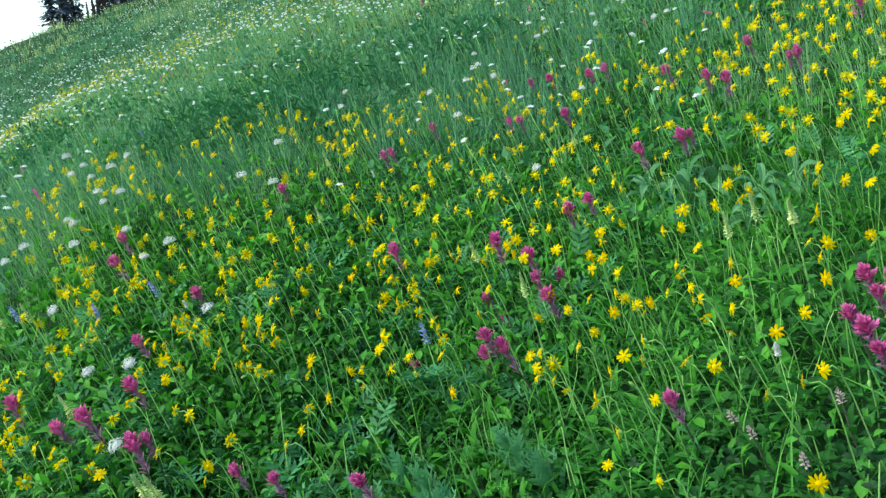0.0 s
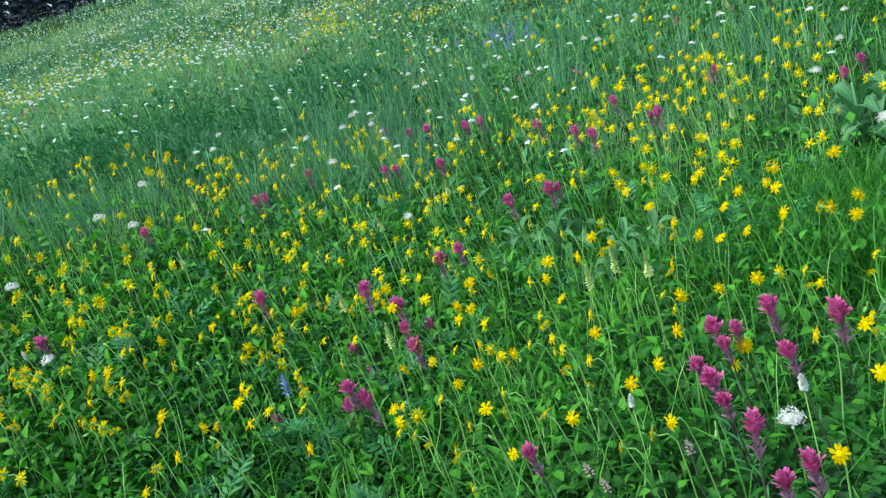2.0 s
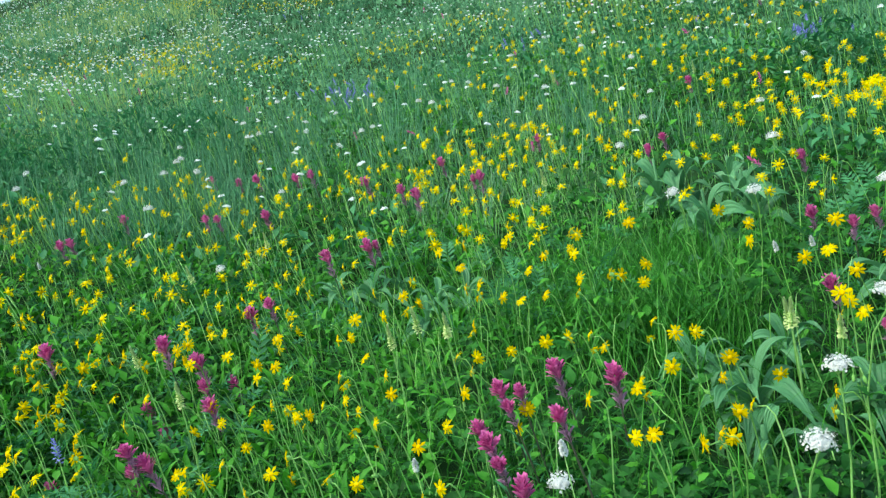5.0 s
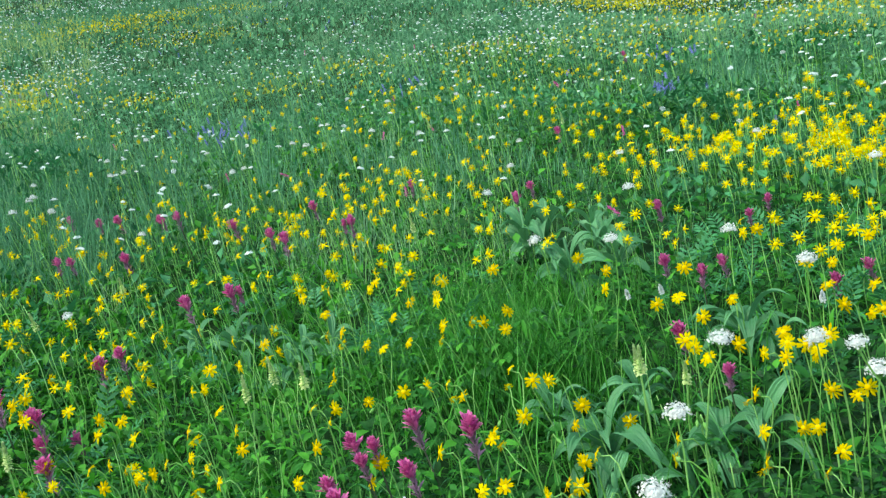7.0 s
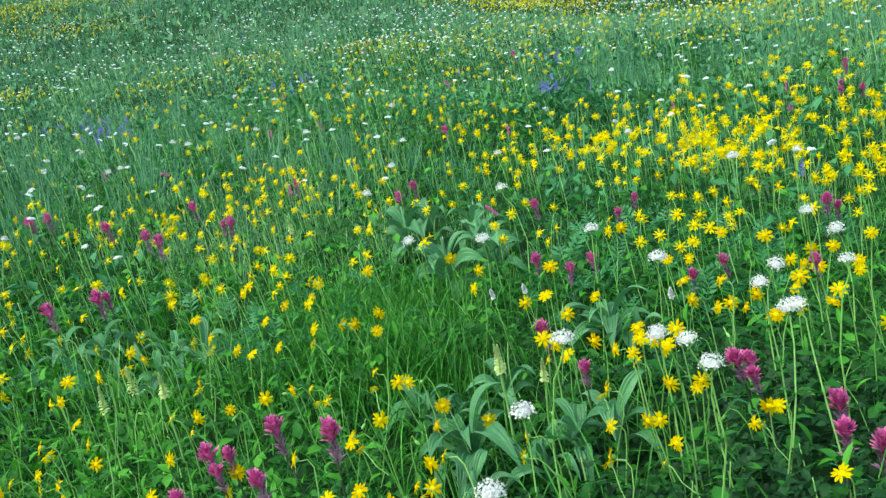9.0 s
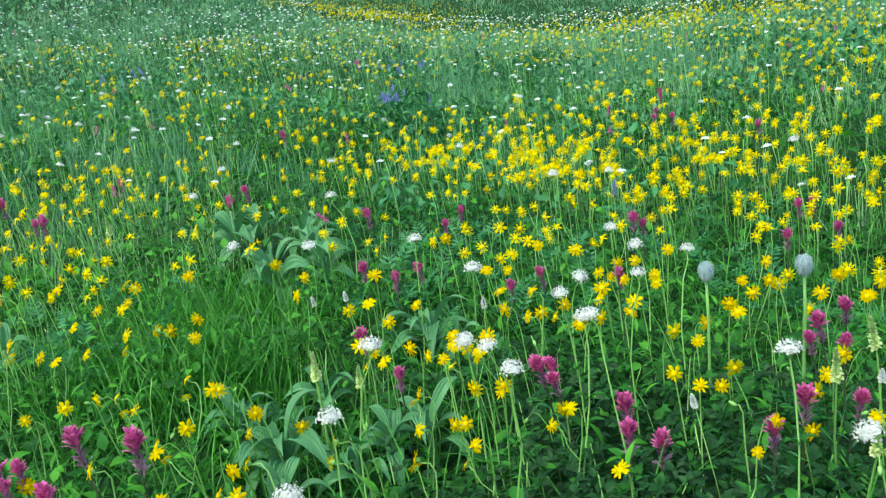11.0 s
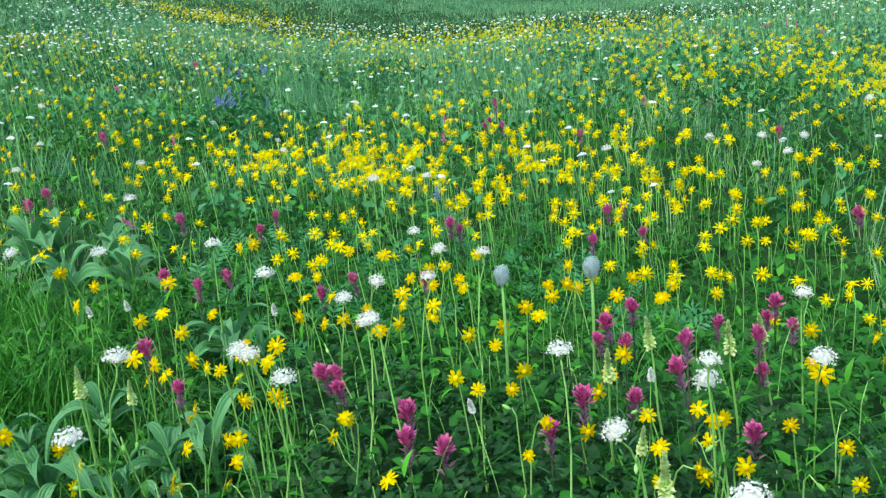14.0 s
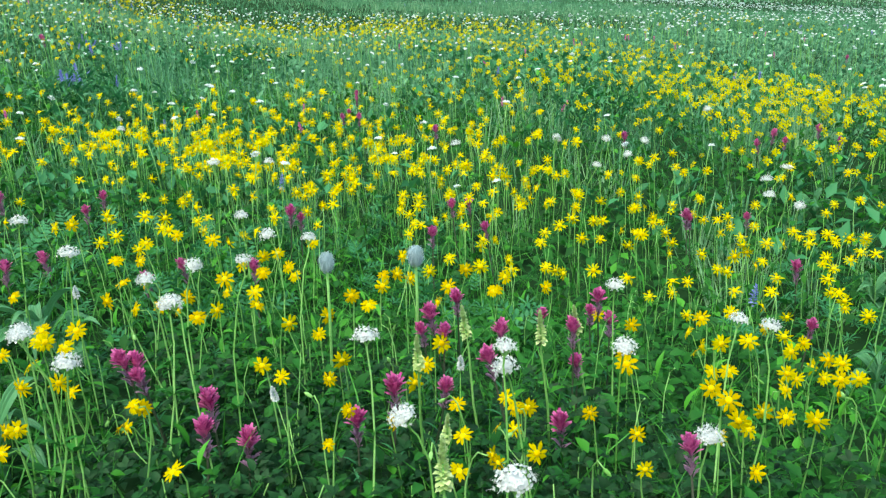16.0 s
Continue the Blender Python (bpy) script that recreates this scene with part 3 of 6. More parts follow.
ARNICA += [
    (0.115, 2.818, 0.32), (-0.531, 2.772, 0.32), (-0.243, 2.819, 0.32), (2.826, -0.144, 0.31), (1.388, 2.467, 0.27), (-1.345, 2.495, 0.31), (0.671, 2.76, 0.33), (-0.736, 2.745, 0.23), (-1.249, 2.563, 0.26), (-0.076, 2.851, 0.24),
    (2.865, -0.086, 0.24), (0.614, 2.818, 0.25), (2.77, 0.813, 0.28), (2.614, 1.229, 0.27), (2.744, 0.919, 0.29), (2.901, 0.142, 0.26), (0.302, 2.89, 0.28), (1.069, 2.705, 0.28), (0.343, 2.894, 0.3), (0.946, 2.757, 0.28),
    (1.027, 2.729, 0.24), (-0.06, 2.92, 0.3), (-0.666, 2.844, 0.33), (-0.144, 2.922, 0.25), (-0.439, 2.893, 0.32), (-0.465, 2.898, 0.23), (2.934, -0.176, 0.28), (1.946, 2.212, 0.34), (0.468, 2.916, 0.31), (2.559, 1.476, 0.34),
]
ARNICA += [
    (2.848, 0.796, 0.32), (0.033, 2.958, 0.3), (1.579, 2.505, 0.33), (2.013, 2.173, 0.28), (2.631, 1.365, 0.25), (0.869, 2.834, 0.33), (-0.61, 2.902, 0.26), (2.965, -0.088, 0.3), (2.964, 0.159, 0.3), (-1.198, 2.716, 0.23),
    (-0.127, 2.969, 0.33), (2.808, 0.98, 0.33), (1.237, 2.705, 0.27), (1.745, 2.412, 0.33), (-0.759, 2.882, 0.27), (0.575, 2.931, 0.29), (-1.027, 2.811, 0.33), (-1.216, 2.742, 0.28), (2.434, 1.758, 0.25), (0.118, 3.003, 0.25),
    (2.686, 1.35, 0.29), (1.198, 2.76, 0.33), (1.282, 2.733, 0.33), (1.505, 2.619, 0.24), (2.992, 0.451, 0.23), (-1.176, 2.789, 0.25), (-0.181, 3.022, 0.26), (2.508, 1.702, 0.3), (3.013, 0.356, 0.22), (-0.103, 3.038, 0.28),
]
ARNICA += [
    (2.661, 1.476, 0.23), (2.848, 1.08, 0.24), (0.422, 3.019, 0.31), (2.961, 0.725, 0.29), (2.989, 0.604, 0.28), (1.41, 2.704, 0.3), (2.77, 1.281, 0.32), (1.436, 2.699, 0.32), (2.964, 0.757, 0.24), (-1.157, 2.835, 0.33),
    (1.632, 2.598, 0.28), (-0.564, 3.018, 0.28), (-1.014, 2.9, 0.33), (2.589, 1.655, 0.32), (2.385, 1.939, 0.33), (3.073, 0.102, 0.31), (3.075, -0.105, 0.22), (-0.184, 3.079, 0.29), (3.094, 0.016, 0.28), (-0.644, 3.036, 0.33),
    (2.433, 1.928, 0.33), (2.745, 1.458, 0.26), (-1.26, 2.842, 0.34),
]
ARNICA_FARTHER = [
    (-0.677, 3.048, 0.3), (-1.233, 2.875, 0.25), (-1.167, 2.904, 0.23), (2.524, 1.855, 0.29), (2.618, 1.725, 0.31), (-1.343, 2.836, 0.23), (3.027, 0.835, 0.29), (2.569, 1.819, 0.24), (1.297, 2.876, 0.31), (-0.749, 3.075, 0.28),
    (3.002, 1.005, 0.24), (-0.041, 3.17, 0.27), (1.226, 2.924, 0.31), (-0.499, 3.137, 0.3), (-0.458, 3.145, 0.31), (-0.103, 3.177, 0.34), (-0.57, 3.129, 0.33), (3.181, -0.029, 0.25), (1.552, 2.781, 0.32), (0.313, 3.177, 0.22),
    (1.797, 2.646, 0.3), (0.022, 3.2, 0.26), (-0.82, 3.095, 0.23), (0.526, 3.159, 0.3), (-0.929, 3.066, 0.31), (1.538, 2.813, 0.23), (3.113, 0.776, 0.31), (-1.177, 2.988, 0.27), (-1.117, 3.014, 0.28), (1.565, 2.808, 0.25),
]
ARNICA_FARTHER += [
    (0.057, 3.216, 0.32), (0.346, 3.203, 0.34), (0.306, 3.208, 0.24), (0.459, 3.191, 0.31), (1.848, 2.649, 0.31), (2.015, 2.526, 0.31), (0.564, 3.19, 0.23), (3.146, 0.782, 0.27), (2.819, 1.604, 0.27), (-1.141, 3.037, 0.34),
    (2.562, 1.992, 0.23), (3.236, 0.247, 0.23), (-1.095, 3.057, 0.33), (1.394, 2.934, 0.27), (3.249, 0.041, 0.31), (2.798, 1.656, 0.24), (-0.199, 3.247, 0.24), (1.362, 2.956, 0.31), (1.501, 2.898, 0.29), (1.608, 2.844, 0.26),
    (-1.051, 3.095, 0.27), (2.707, 1.838, 0.31), (-0.691, 3.2, 0.29), (3.263, 0.299, 0.32), (1.101, 3.087, 0.33), (0.548, 3.233, 0.3), (-0.861, 3.174, 0.33), (3.27, 0.367, 0.25), (2.268, 2.413, 0.32), (2.38, 2.306, 0.27),
]
ARNICA_FARTHER += [
    (0.298, 3.302, 0.33), (2.927, 1.56, 0.32), (-0.216, 3.311, 0.33), (-1.168, 3.108, 0.34), (2.071, 2.598, 0.29), (2.43, 2.266, 0.28), (1.656, 2.888, 0.31), (-0.856, 3.22, 0.25), (2.825, 1.767, 0.3), (2.91, 1.635, 0.26),
    (3.179, 1.026, 0.24), (2.814, 1.809, 0.28), (2.748, 1.908, 0.25), (0.422, 3.319, 0.32), (3.271, 0.712, 0.26), (2.417, 2.318, 0.22), (2.722, 1.954, 0.29), (2.105, 2.607, 0.3), (-0.541, 3.308, 0.3), (3.011, 1.485, 0.34),
    (1.906, 2.767, 0.26), (1.558, 2.979, 0.29), (-0.861, 3.25, 0.3), (-0.662, 3.303, 0.25), (3.323, 0.566, 0.27), (3.367, -0.168, 0.34), (3.306, 0.663, 0.24), (-1.421, 3.059, 0.27), (1.636, 2.95, 0.31), (2.84, 1.831, 0.32),
]
ARNICA_FARTHER += [
    (1.267, 3.133, 0.29), (0.925, 3.252, 0.25), (-0.018, 3.382, 0.31), (2.322, 2.464, 0.24), (3.31, 0.744, 0.33), (0.456, 3.362, 0.3), (3.393, 0.03, 0.31), (2.681, 2.087, 0.26), (-1.407, 3.097, 0.26), (0.231, 3.395, 0.3),
    (0.59, 3.353, 0.3), (-1.351, 3.127, 0.25), (3.393, 0.323, 0.23), (3.397, 0.278, 0.28), (3.338, 0.703, 0.23), (3.414, -0.019, 0.23), (3.409, 0.191, 0.34), (2.876, 1.853, 0.22), (2.693, 2.112, 0.27), (0.765, 3.336, 0.3),
    (-0.636, 3.369, 0.33), (2.629, 2.202, 0.26), (3.084, 1.505, 0.27), (-1.357, 3.153, 0.28), (0.563, 3.387, 0.22), (0.094, 3.435, 0.28), (0.609, 3.385, 0.23), (3.438, 0.14, 0.27), (1.6, 3.049, 0.33), (3.225, 1.208, 0.27),
]
ARNICA_FARTHER += [
    (3.308, 0.958, 0.29), (-0.572, 3.401, 0.28), (-0.992, 3.304, 0.26), (3.027, 1.657, 0.31), (2.793, 2.031, 0.33), (0.975, 3.314, 0.23), (1.394, 3.162, 0.26), (3.318, 0.97, 0.26), (3.458, -0.152, 0.33), (3.43, 0.481, 0.23),
    (-1.195, 3.255, 0.28), (-1.165, 3.267, 0.28), (-0.797, 3.379, 0.32), (-1.055, 3.309, 0.28), (3.261, 1.21, 0.3), (-1.365, 3.205, 0.26), (1.632, 3.082, 0.31), (-0.898, 3.37, 0.31), (1.951, 2.896, 0.33), (2.427, 2.522, 0.3),
    (3.291, 1.198, 0.29), (3.443, 0.644, 0.33), (-0.308, 3.491, 0.28), (2.923, 1.95, 0.32), (-1.097, 3.344, 0.24), (3.516, 0.176, 0.3), (2.008, 2.893, 0.33), (0.996, 3.378, 0.32), (-0.513, 3.486, 0.28), (3.367, 1.06, 0.3),
]
ARNICA_FARTHER += [
    (3.523, -0.238, 0.25), (1.168, 3.335, 0.29), (1.2, 3.325, 0.28), (3.339, 1.165, 0.3), (3.182, 1.549, 0.31), (0.492, 3.51, 0.31), (3.548, -0.173, 0.25), (0.269, 3.544, 0.31), (-0.342, 3.539, 0.3), (1.591, 3.181, 0.33),
    (3.079, 1.79, 0.32), (-0.296, 3.55, 0.34), (-1.352, 3.296, 0.33), (-0.185, 3.565, 0.33), (-1.473, 3.262, 0.3), (-1.454, 3.271, 0.24), (2.023, 2.955, 0.29), (-0.027, 3.594, 0.25), (-1.535, 3.251, 0.25), (3.07, 1.875, 0.31),
    (-0.228, 3.593, 0.22), (3.429, 1.106, 0.32), (3.378, 1.257, 0.33), (3.602, -0.129, 0.27), (-0.029, 3.606, 0.33), (2.09, 2.94, 0.27), (3.254, 1.558, 0.3), (3.372, 1.293, 0.29), (3.477, 0.992, 0.23), (-1.274, 3.387, 0.34),
]
ARNICA_FARTHER += [
    (1.839, 3.117, 0.31), (3.266, 1.56, 0.34), (2.543, 2.579, 0.3), (-0.701, 3.554, 0.29), (3.619, 0.169, 0.32), (-1.032, 3.476, 0.26), (3.63, 0.081, 0.32), (3.616, 0.383, 0.28), (0.311, 3.628, 0.23), (-0.013, 3.647, 0.26),
    (1.593, 3.283, 0.33), (0.766, 3.573, 0.26), (3.603, 0.629, 0.28), (3.661, 0.035, 0.26), (-0.173, 3.658, 0.27), (1.562, 3.326, 0.24), (0.677, 3.619, 0.32), (3.599, 0.84, 0.26), (-0.474, 3.669, 0.28), (3.667, 0.516, 0.31),
    (1.467, 3.401, 0.31), (0.613, 3.653, 0.34), (1.745, 3.271, 0.33), (-0.352, 3.691, 0.34), (3.626, 0.793, 0.29), (-0.124, 3.71, 0.26), (-0.924, 3.597, 0.32), (3.006, 2.183, 0.25), (1.5, 3.402, 0.25), (3.72, -0.116, 0.27),
]
ARNICA_FARTHER += [
    (-1.091, 3.561, 0.27), (3.693, 0.496, 0.3), (1.146, 3.547, 0.34), (0.774, 3.649, 0.28), (-1.442, 3.445, 0.34), (3.571, 1.141, 0.34), (1.591, 3.398, 0.27), (2.699, 2.608, 0.23), (0.032, 3.756, 0.31), (0.211, 3.758, 0.27),
    (1.81, 3.303, 0.26), (-1.591, 3.421, 0.29), (1.08, 3.616, 0.24), (3.565, 1.248, 0.24), (-1.064, 3.625, 0.29), (-1.437, 3.499, 0.24), (3.092, 2.179, 0.22), (2.323, 2.995, 0.28), (3.643, 1.056, 0.28), (3.629, 1.109, 0.31),
    (3.518, 1.428, 0.24), (0.339, 3.787, 0.31), (-1.007, 3.67, 0.27), (3.108, 2.201, 0.23), (-0.884, 3.707, 0.24), (3.805, 0.305, 0.23), (3.817, 0.152, 0.27), (3.822, 0.167, 0.29), (3.548, 1.434, 0.26), (3.828, 0.121, 0.22),
]
ARNICA_FARTHER += [
    (3.704, 0.986, 0.3), (3.85, 0.178, 0.31), (-0.214, 3.851, 0.27), (3.838, 0.446, 0.27), (3.816, 0.609, 0.25), (3.854, 0.423, 0.23), (2.591, 2.885, 0.25), (0.035, 3.88, 0.32), (3.879, -0.129, 0.25), (3.881, -0.094, 0.26),
    (3.888, -0.104, 0.28), (1.275, 3.681, 0.3), (2.934, 2.564, 0.28), (3.898, -0.044, 0.32), (-1.163, 3.722, 0.34), (3.682, 1.297, 0.28), (3.844, 0.692, 0.26), (1.387, 3.669, 0.27), (2.355, 3.141, 0.28), (0.967, 3.805, 0.22),
    (0.1, 3.926, 0.27), (0.41, 3.906, 0.31), (0.281, 3.933, 0.3), (2.239, 3.255, 0.24), (1.604, 3.614, 0.23), (3.944, 0.328, 0.31), (1.541, 3.65, 0.3), (3.957, 0.232, 0.3), (3.554, 1.759, 0.26), (-0.043, 3.97, 0.3),
]
ARNICA_FARTHER += [
    (3.969, -0.129, 0.31), (3.517, 1.852, 0.24), (3.967, -0.256, 0.3), (1.766, 3.566, 0.31), (1.748, 3.577, 0.33), (0.137, 3.983, 0.33), (3.976, 0.281, 0.31), (3.987, 0.013, 0.32), (-1.273, 3.782, 0.23), (3.987, -0.209, 0.29),
    (3.962, 0.525, 0.27), (2.516, 3.107, 0.23), (4.011, -0.043, 0.31), (0.774, 3.936, 0.25), (0.162, 4.009, 0.34), (4.018, -0.181, 0.24), (4.023, -0.221, 0.33), (2.635, 3.054, 0.24), (4.026, 0.275, 0.24), (0.594, 3.993, 0.33),
    (4.006, 0.501, 0.24), (2.26, 3.354, 0.25), (0.223, 4.049, 0.26), (3.113, 2.604, 0.23), (3.839, 1.363, 0.23), (3.512, 2.071, 0.25), (-1.589, 3.756, 0.33), (2.223, 3.421, 0.22), (3.109, 2.643, 0.24), (0.221, 4.08, 0.32),
]
ARNICA_FARTHER += [
    (4.093, 0.052, 0.22), (2.341, 3.366, 0.27), (4.101, -0.098, 0.29), (4.101, -0.222, 0.28), (0.425, 4.087, 0.23), (1.619, 3.777, 0.32), (1.506, 3.831, 0.27), (4.068, 0.637, 0.24), (0.372, 4.101, 0.31), (4.119, -0.124, 0.27),
    (4.106, 0.369, 0.33), (3.636, 1.961, 0.23), (4.16, 0.168, 0.33), (4.136, 0.486, 0.27), (1.336, 3.955, 0.27), (4.144, 0.604, 0.23), (4.187, 0.407, 0.23), (4.196, 0.305, 0.28), (0.998, 4.095, 0.24), (4.168, 0.636, 0.26),
    (1.67, 3.891, 0.22), (4.232, 0.279, 0.23), (-0.105, 4.279, 0.28), (-0.402, 4.273, 0.32), (4.291, -0.173, 0.22), (1.414, 4.073, 0.22), (1.243, 4.146, 0.25), (-0.438, 4.313, 0.26), (-0.46, 4.311, 0.29), (-0.373, 4.325, 0.31),
]
ARNICA_FARTHER += [
    (-0.124, 4.376, 0.3), (0.657, 4.337, 0.25), (4.396, 0.055, 0.31), (0.422, 4.378, 0.23), (4.418, -0.2, 0.34), (-1.99, 4.011, 0.28), (-0.317, 4.477, 0.29), (-0.287, 4.552, 0.28), (4.574, -0.108, 0.25), (0.099, 4.646, 0.23),
]

# ---- herbage: leaves, fern fronds and grass that cover the soil ----
OVATE = blade(1, 0.58, 3, 0.15, 0.35, 0.18, 0.38)
OVATE_NEAR = blade(1, 0.54, 5, 0.2, 0.4, 0.16, 0.38, twist=0.05)
TOOTHED = blade(1, 0.66, 7, 0.25, 0.4, 0.14, 0.45)
TOOTHED = ([(x - (0.07 if i // 3 in (2, 4) and i % 3 != 1 else 0), y * (0.62 if i // 3 in (2, 4) else 1.05), z) for i, (x, y, z) in enumerate(TOOTHED[0])], TOOTHED[1])
OVATE_SMALL = blade(1, 0.55, 2, 0.1, 0.3, 0.2, 0.45)
LANCE = blade(1, 0.22, 4, 0.25, 0.45, 0.2, 0.42)
FAR_LEAF = ([(0, 0, 0), (0.42, -0.25, 0.12), (1, 0, -0.1), (0.42, 0.25, 0.12)], [(0, 1, 2), (0, 2, 3)])
LANCE_FAR = ([(0, 0, 0), (0.4, -0.11, 0.13), (1, 0, -0.1), (0.4, 0.11, 0.13)], [(0, 1, 2), (0, 2, 3)])
OVATE_MID = ([(0, 0, 0), (0.45, -0.27, 0.12), (0.48, 0, 0.04), (0.45, 0.27, 0.12), (1, 0, -0.16)], [(0, 1, 2), (0, 2, 3), (1, 4, 2), (2, 4, 3)])


def leaflets(n, angle):
    """A leaf of n pointed leaflets that spread from the end of its stalk."""
    t = Shape()
    for k in range(n):
        a = (k - (n - 1) / 2) * angle
        t.add(*OVATE_MID, turn(0.35, 0, 0.05, a, -4, 9 * a / angle, 0.8 - 0.1 * abs(a) / angle))
    t.add([(0, -0.012, 0), (0, 0.012, 0), (0.36, 0.012, 0.05), (0.36, -0.012, 0.05)], [(0, 1, 2, 3)])
    return t.v, t.f


def frond(pairs, length, wide, sweep=55):
    s = Shape()
    for i in range(pairs):
        t = (i + 1) / (pairs + 0.5)
        ln = wide * math.sin(math.pi * (0.18 + 0.78 * t)) * 0.5
        for side in (-1, 1):
            s.add(*blade(ln, ln * 0.34, 2, 0.1, 0.2, 0.1), turn(length * t, 0, length * (0.35 * t - 0.4 * t * t), side * sweep, 8))
    s.add(*blade(length, 0.02 * length, 4, 0.35, 0.4, 0))
    return s.v, s.f


def palm(n):
    s = Shape()
    for i in range(n):
        s.add(*blade(1, 0.2, 2, 0.25, 0.2, 0.25, 0.6), turn(0, 0, 0, i * 360 / n, 12))
    return s.v, s.f


FROND, PALM = frond(6, 1.0, 0.7), palm(7)


TRIFOIL, CINQUEFOIL = leaflets(3, 62), leaflets(5, 44)


def herbage(name, kits_spec, material, label, category):
    kits = []
    for pattern, n, r0, r1, (s0, s1), (h0, h1), (p0, p1), keep in kits_spec:
        x, y = sector(n, r0, r1)
        if keep:
            k = rng.random(n) < keep(x, y)
            x, y = x[k], y[k]
        n = len(x)
        tall = 0.45 + 0.75 * field(x, y, 2.3, 0.7)
        for cx, cy, _ in CORN_LILY[:24]:
            tall = np.where(np.hypot(x - cx, y - cy) < 0.2, 0.3 * tall, tall)
        h = 0.86 * (h0 + (h1 - h0) * rng.random(n) ** 0.8) * tall
        kits.append((*pattern, lifted(x, y, h), turns(rng.uniform(0, 6.283, n), np.radians(rng.uniform(p0, p1, n)), rng.normal(0, 0.3, n)), rng.uniform(s0, s1, n)))
    return mass(name, kits, material, label, category)


# share of leaves darkened: the east bank, and painted shade in the near foreground
def shaded_east(x, y):
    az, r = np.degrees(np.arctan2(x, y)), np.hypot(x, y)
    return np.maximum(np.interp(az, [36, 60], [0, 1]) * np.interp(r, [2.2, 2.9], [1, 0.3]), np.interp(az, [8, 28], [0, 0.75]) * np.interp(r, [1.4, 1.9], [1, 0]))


broad = lambda x, y: (1 - 0.75 * shaded_east(x, y)) * (0.45 + 0.55 * (field(x, y, 1.7, 0.3) > 0.42)) * np.clip(0.7 + 0.3 * (np.hypot(x, y) - 1.1) / 1.3, 0.7, 1)
farther = lambda x, y: broad(x, y) * np.where((np.degrees(np.arctan2(x, y)) < 10) & (np.hypot(x, y) > 4.3), 0.2, 1)
ferny = lambda x, y: field(x, y, 1.5, 2.1) > 0.52
# pale leaves thicken westward, so that their colour carries the brighter side
lit_west = lambda x, y: np.interp(np.degrees(np.arctan2(x, y)), [-20, 15, 45], [1, 0.8, 0.3]) * (1 - 0.75 * shaded_east(x, y))
grassy = lambda x, y: (0.3 + 0.7 * (field(x, y, 1.3, 4.0) > 0.5)) * (1 - 0.4 * shaded_east(x, y))
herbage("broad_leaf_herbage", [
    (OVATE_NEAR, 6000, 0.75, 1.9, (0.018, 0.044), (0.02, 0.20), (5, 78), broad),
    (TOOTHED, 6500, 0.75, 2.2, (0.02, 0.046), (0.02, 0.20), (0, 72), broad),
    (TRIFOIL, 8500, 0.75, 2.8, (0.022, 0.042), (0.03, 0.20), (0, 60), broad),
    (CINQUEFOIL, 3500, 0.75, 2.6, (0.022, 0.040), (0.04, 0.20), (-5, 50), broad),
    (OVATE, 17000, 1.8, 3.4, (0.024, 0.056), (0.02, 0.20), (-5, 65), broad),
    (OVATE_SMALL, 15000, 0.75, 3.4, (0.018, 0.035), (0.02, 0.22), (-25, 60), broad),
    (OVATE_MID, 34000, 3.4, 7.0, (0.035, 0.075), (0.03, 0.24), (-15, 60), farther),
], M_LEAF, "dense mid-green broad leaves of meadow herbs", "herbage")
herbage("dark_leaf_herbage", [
    (OVATE_NEAR, 5500, 0.75, 2.7, (0.018, 0.044), (0.02, 0.19), (0, 72), shaded_east),
    (TOOTHED, 5500, 0.75, 2.7, (0.02, 0.046), (0.02, 0.19), (0, 70), shaded_east),
    (TRIFOIL, 8000, 0.75, 2.7, (0.022, 0.040), (0.02, 0.20), (0, 55), shaded_east),
    (CINQUEFOIL, 3000, 0.75, 2.7, (0.022, 0.038), (0.03, 0.20), (-5, 45), shaded_east),
], M_SHADED_LEAF, "broad dark leaves of low meadow herbs, shade put into their colour", "herbage")
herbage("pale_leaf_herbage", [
    (LANCE, 7500, 1.2, 3.6, (0.03, 0.075), (0.02, 0.24), (10, 75), lit_west),
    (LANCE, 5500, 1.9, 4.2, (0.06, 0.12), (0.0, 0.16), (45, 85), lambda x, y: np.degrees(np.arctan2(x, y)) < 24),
    (OVATE, 8500, 1.3, 3.6, (0.024, 0.05), (0.06, 0.24), (-10, 50), lit_west),
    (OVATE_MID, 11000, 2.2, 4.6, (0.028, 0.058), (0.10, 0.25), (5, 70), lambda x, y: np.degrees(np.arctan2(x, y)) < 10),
    (OVATE_MID, 15000, 3.4, 8.0, (0.035, 0.07), (0.10, 0.28), (0, 65), lambda x, y: lit_west(x, y) * farther(x, y)),
], M_LEAF_YELLOW, "light green narrow leaves among the meadow herbs, the brighter west side put into their colour", "herbage")
herbage("fern_and_lupine_leaves", [
    (FROND, 2000, 0.8, 4.0, (0.08, 0.16), (0.05, 0.2), (5, 60), ferny),
    (PALM, 3400, 0.8, 4.2, (0.025, 0.05), (0.06, 0.24), (-25, 30), ferny),
    (FAR_LEAF, 22000, 4.0, 10.0, (0.05, 0.10), (0.05, 0.30), (5, 70), ferny),
], M_LEAF_BLUE, "blue-green ferny and palmate leaves of lousewort and lupine", "herbage")
GRASS_STANDS = [(1.58, 2.28), (1.81, 2.47), (1.42, 2.42), (1.62, 2.05), (1.72, 2.62)]
BLADE = blade(1, 0.014, 4, 0.35, 0.62, 0.2, 0.3, twist=0.12)
BLADE_MID = blade(1, 0.020, 2, 0.35, 0.60, 0.2, 0.3, twist=0.1)
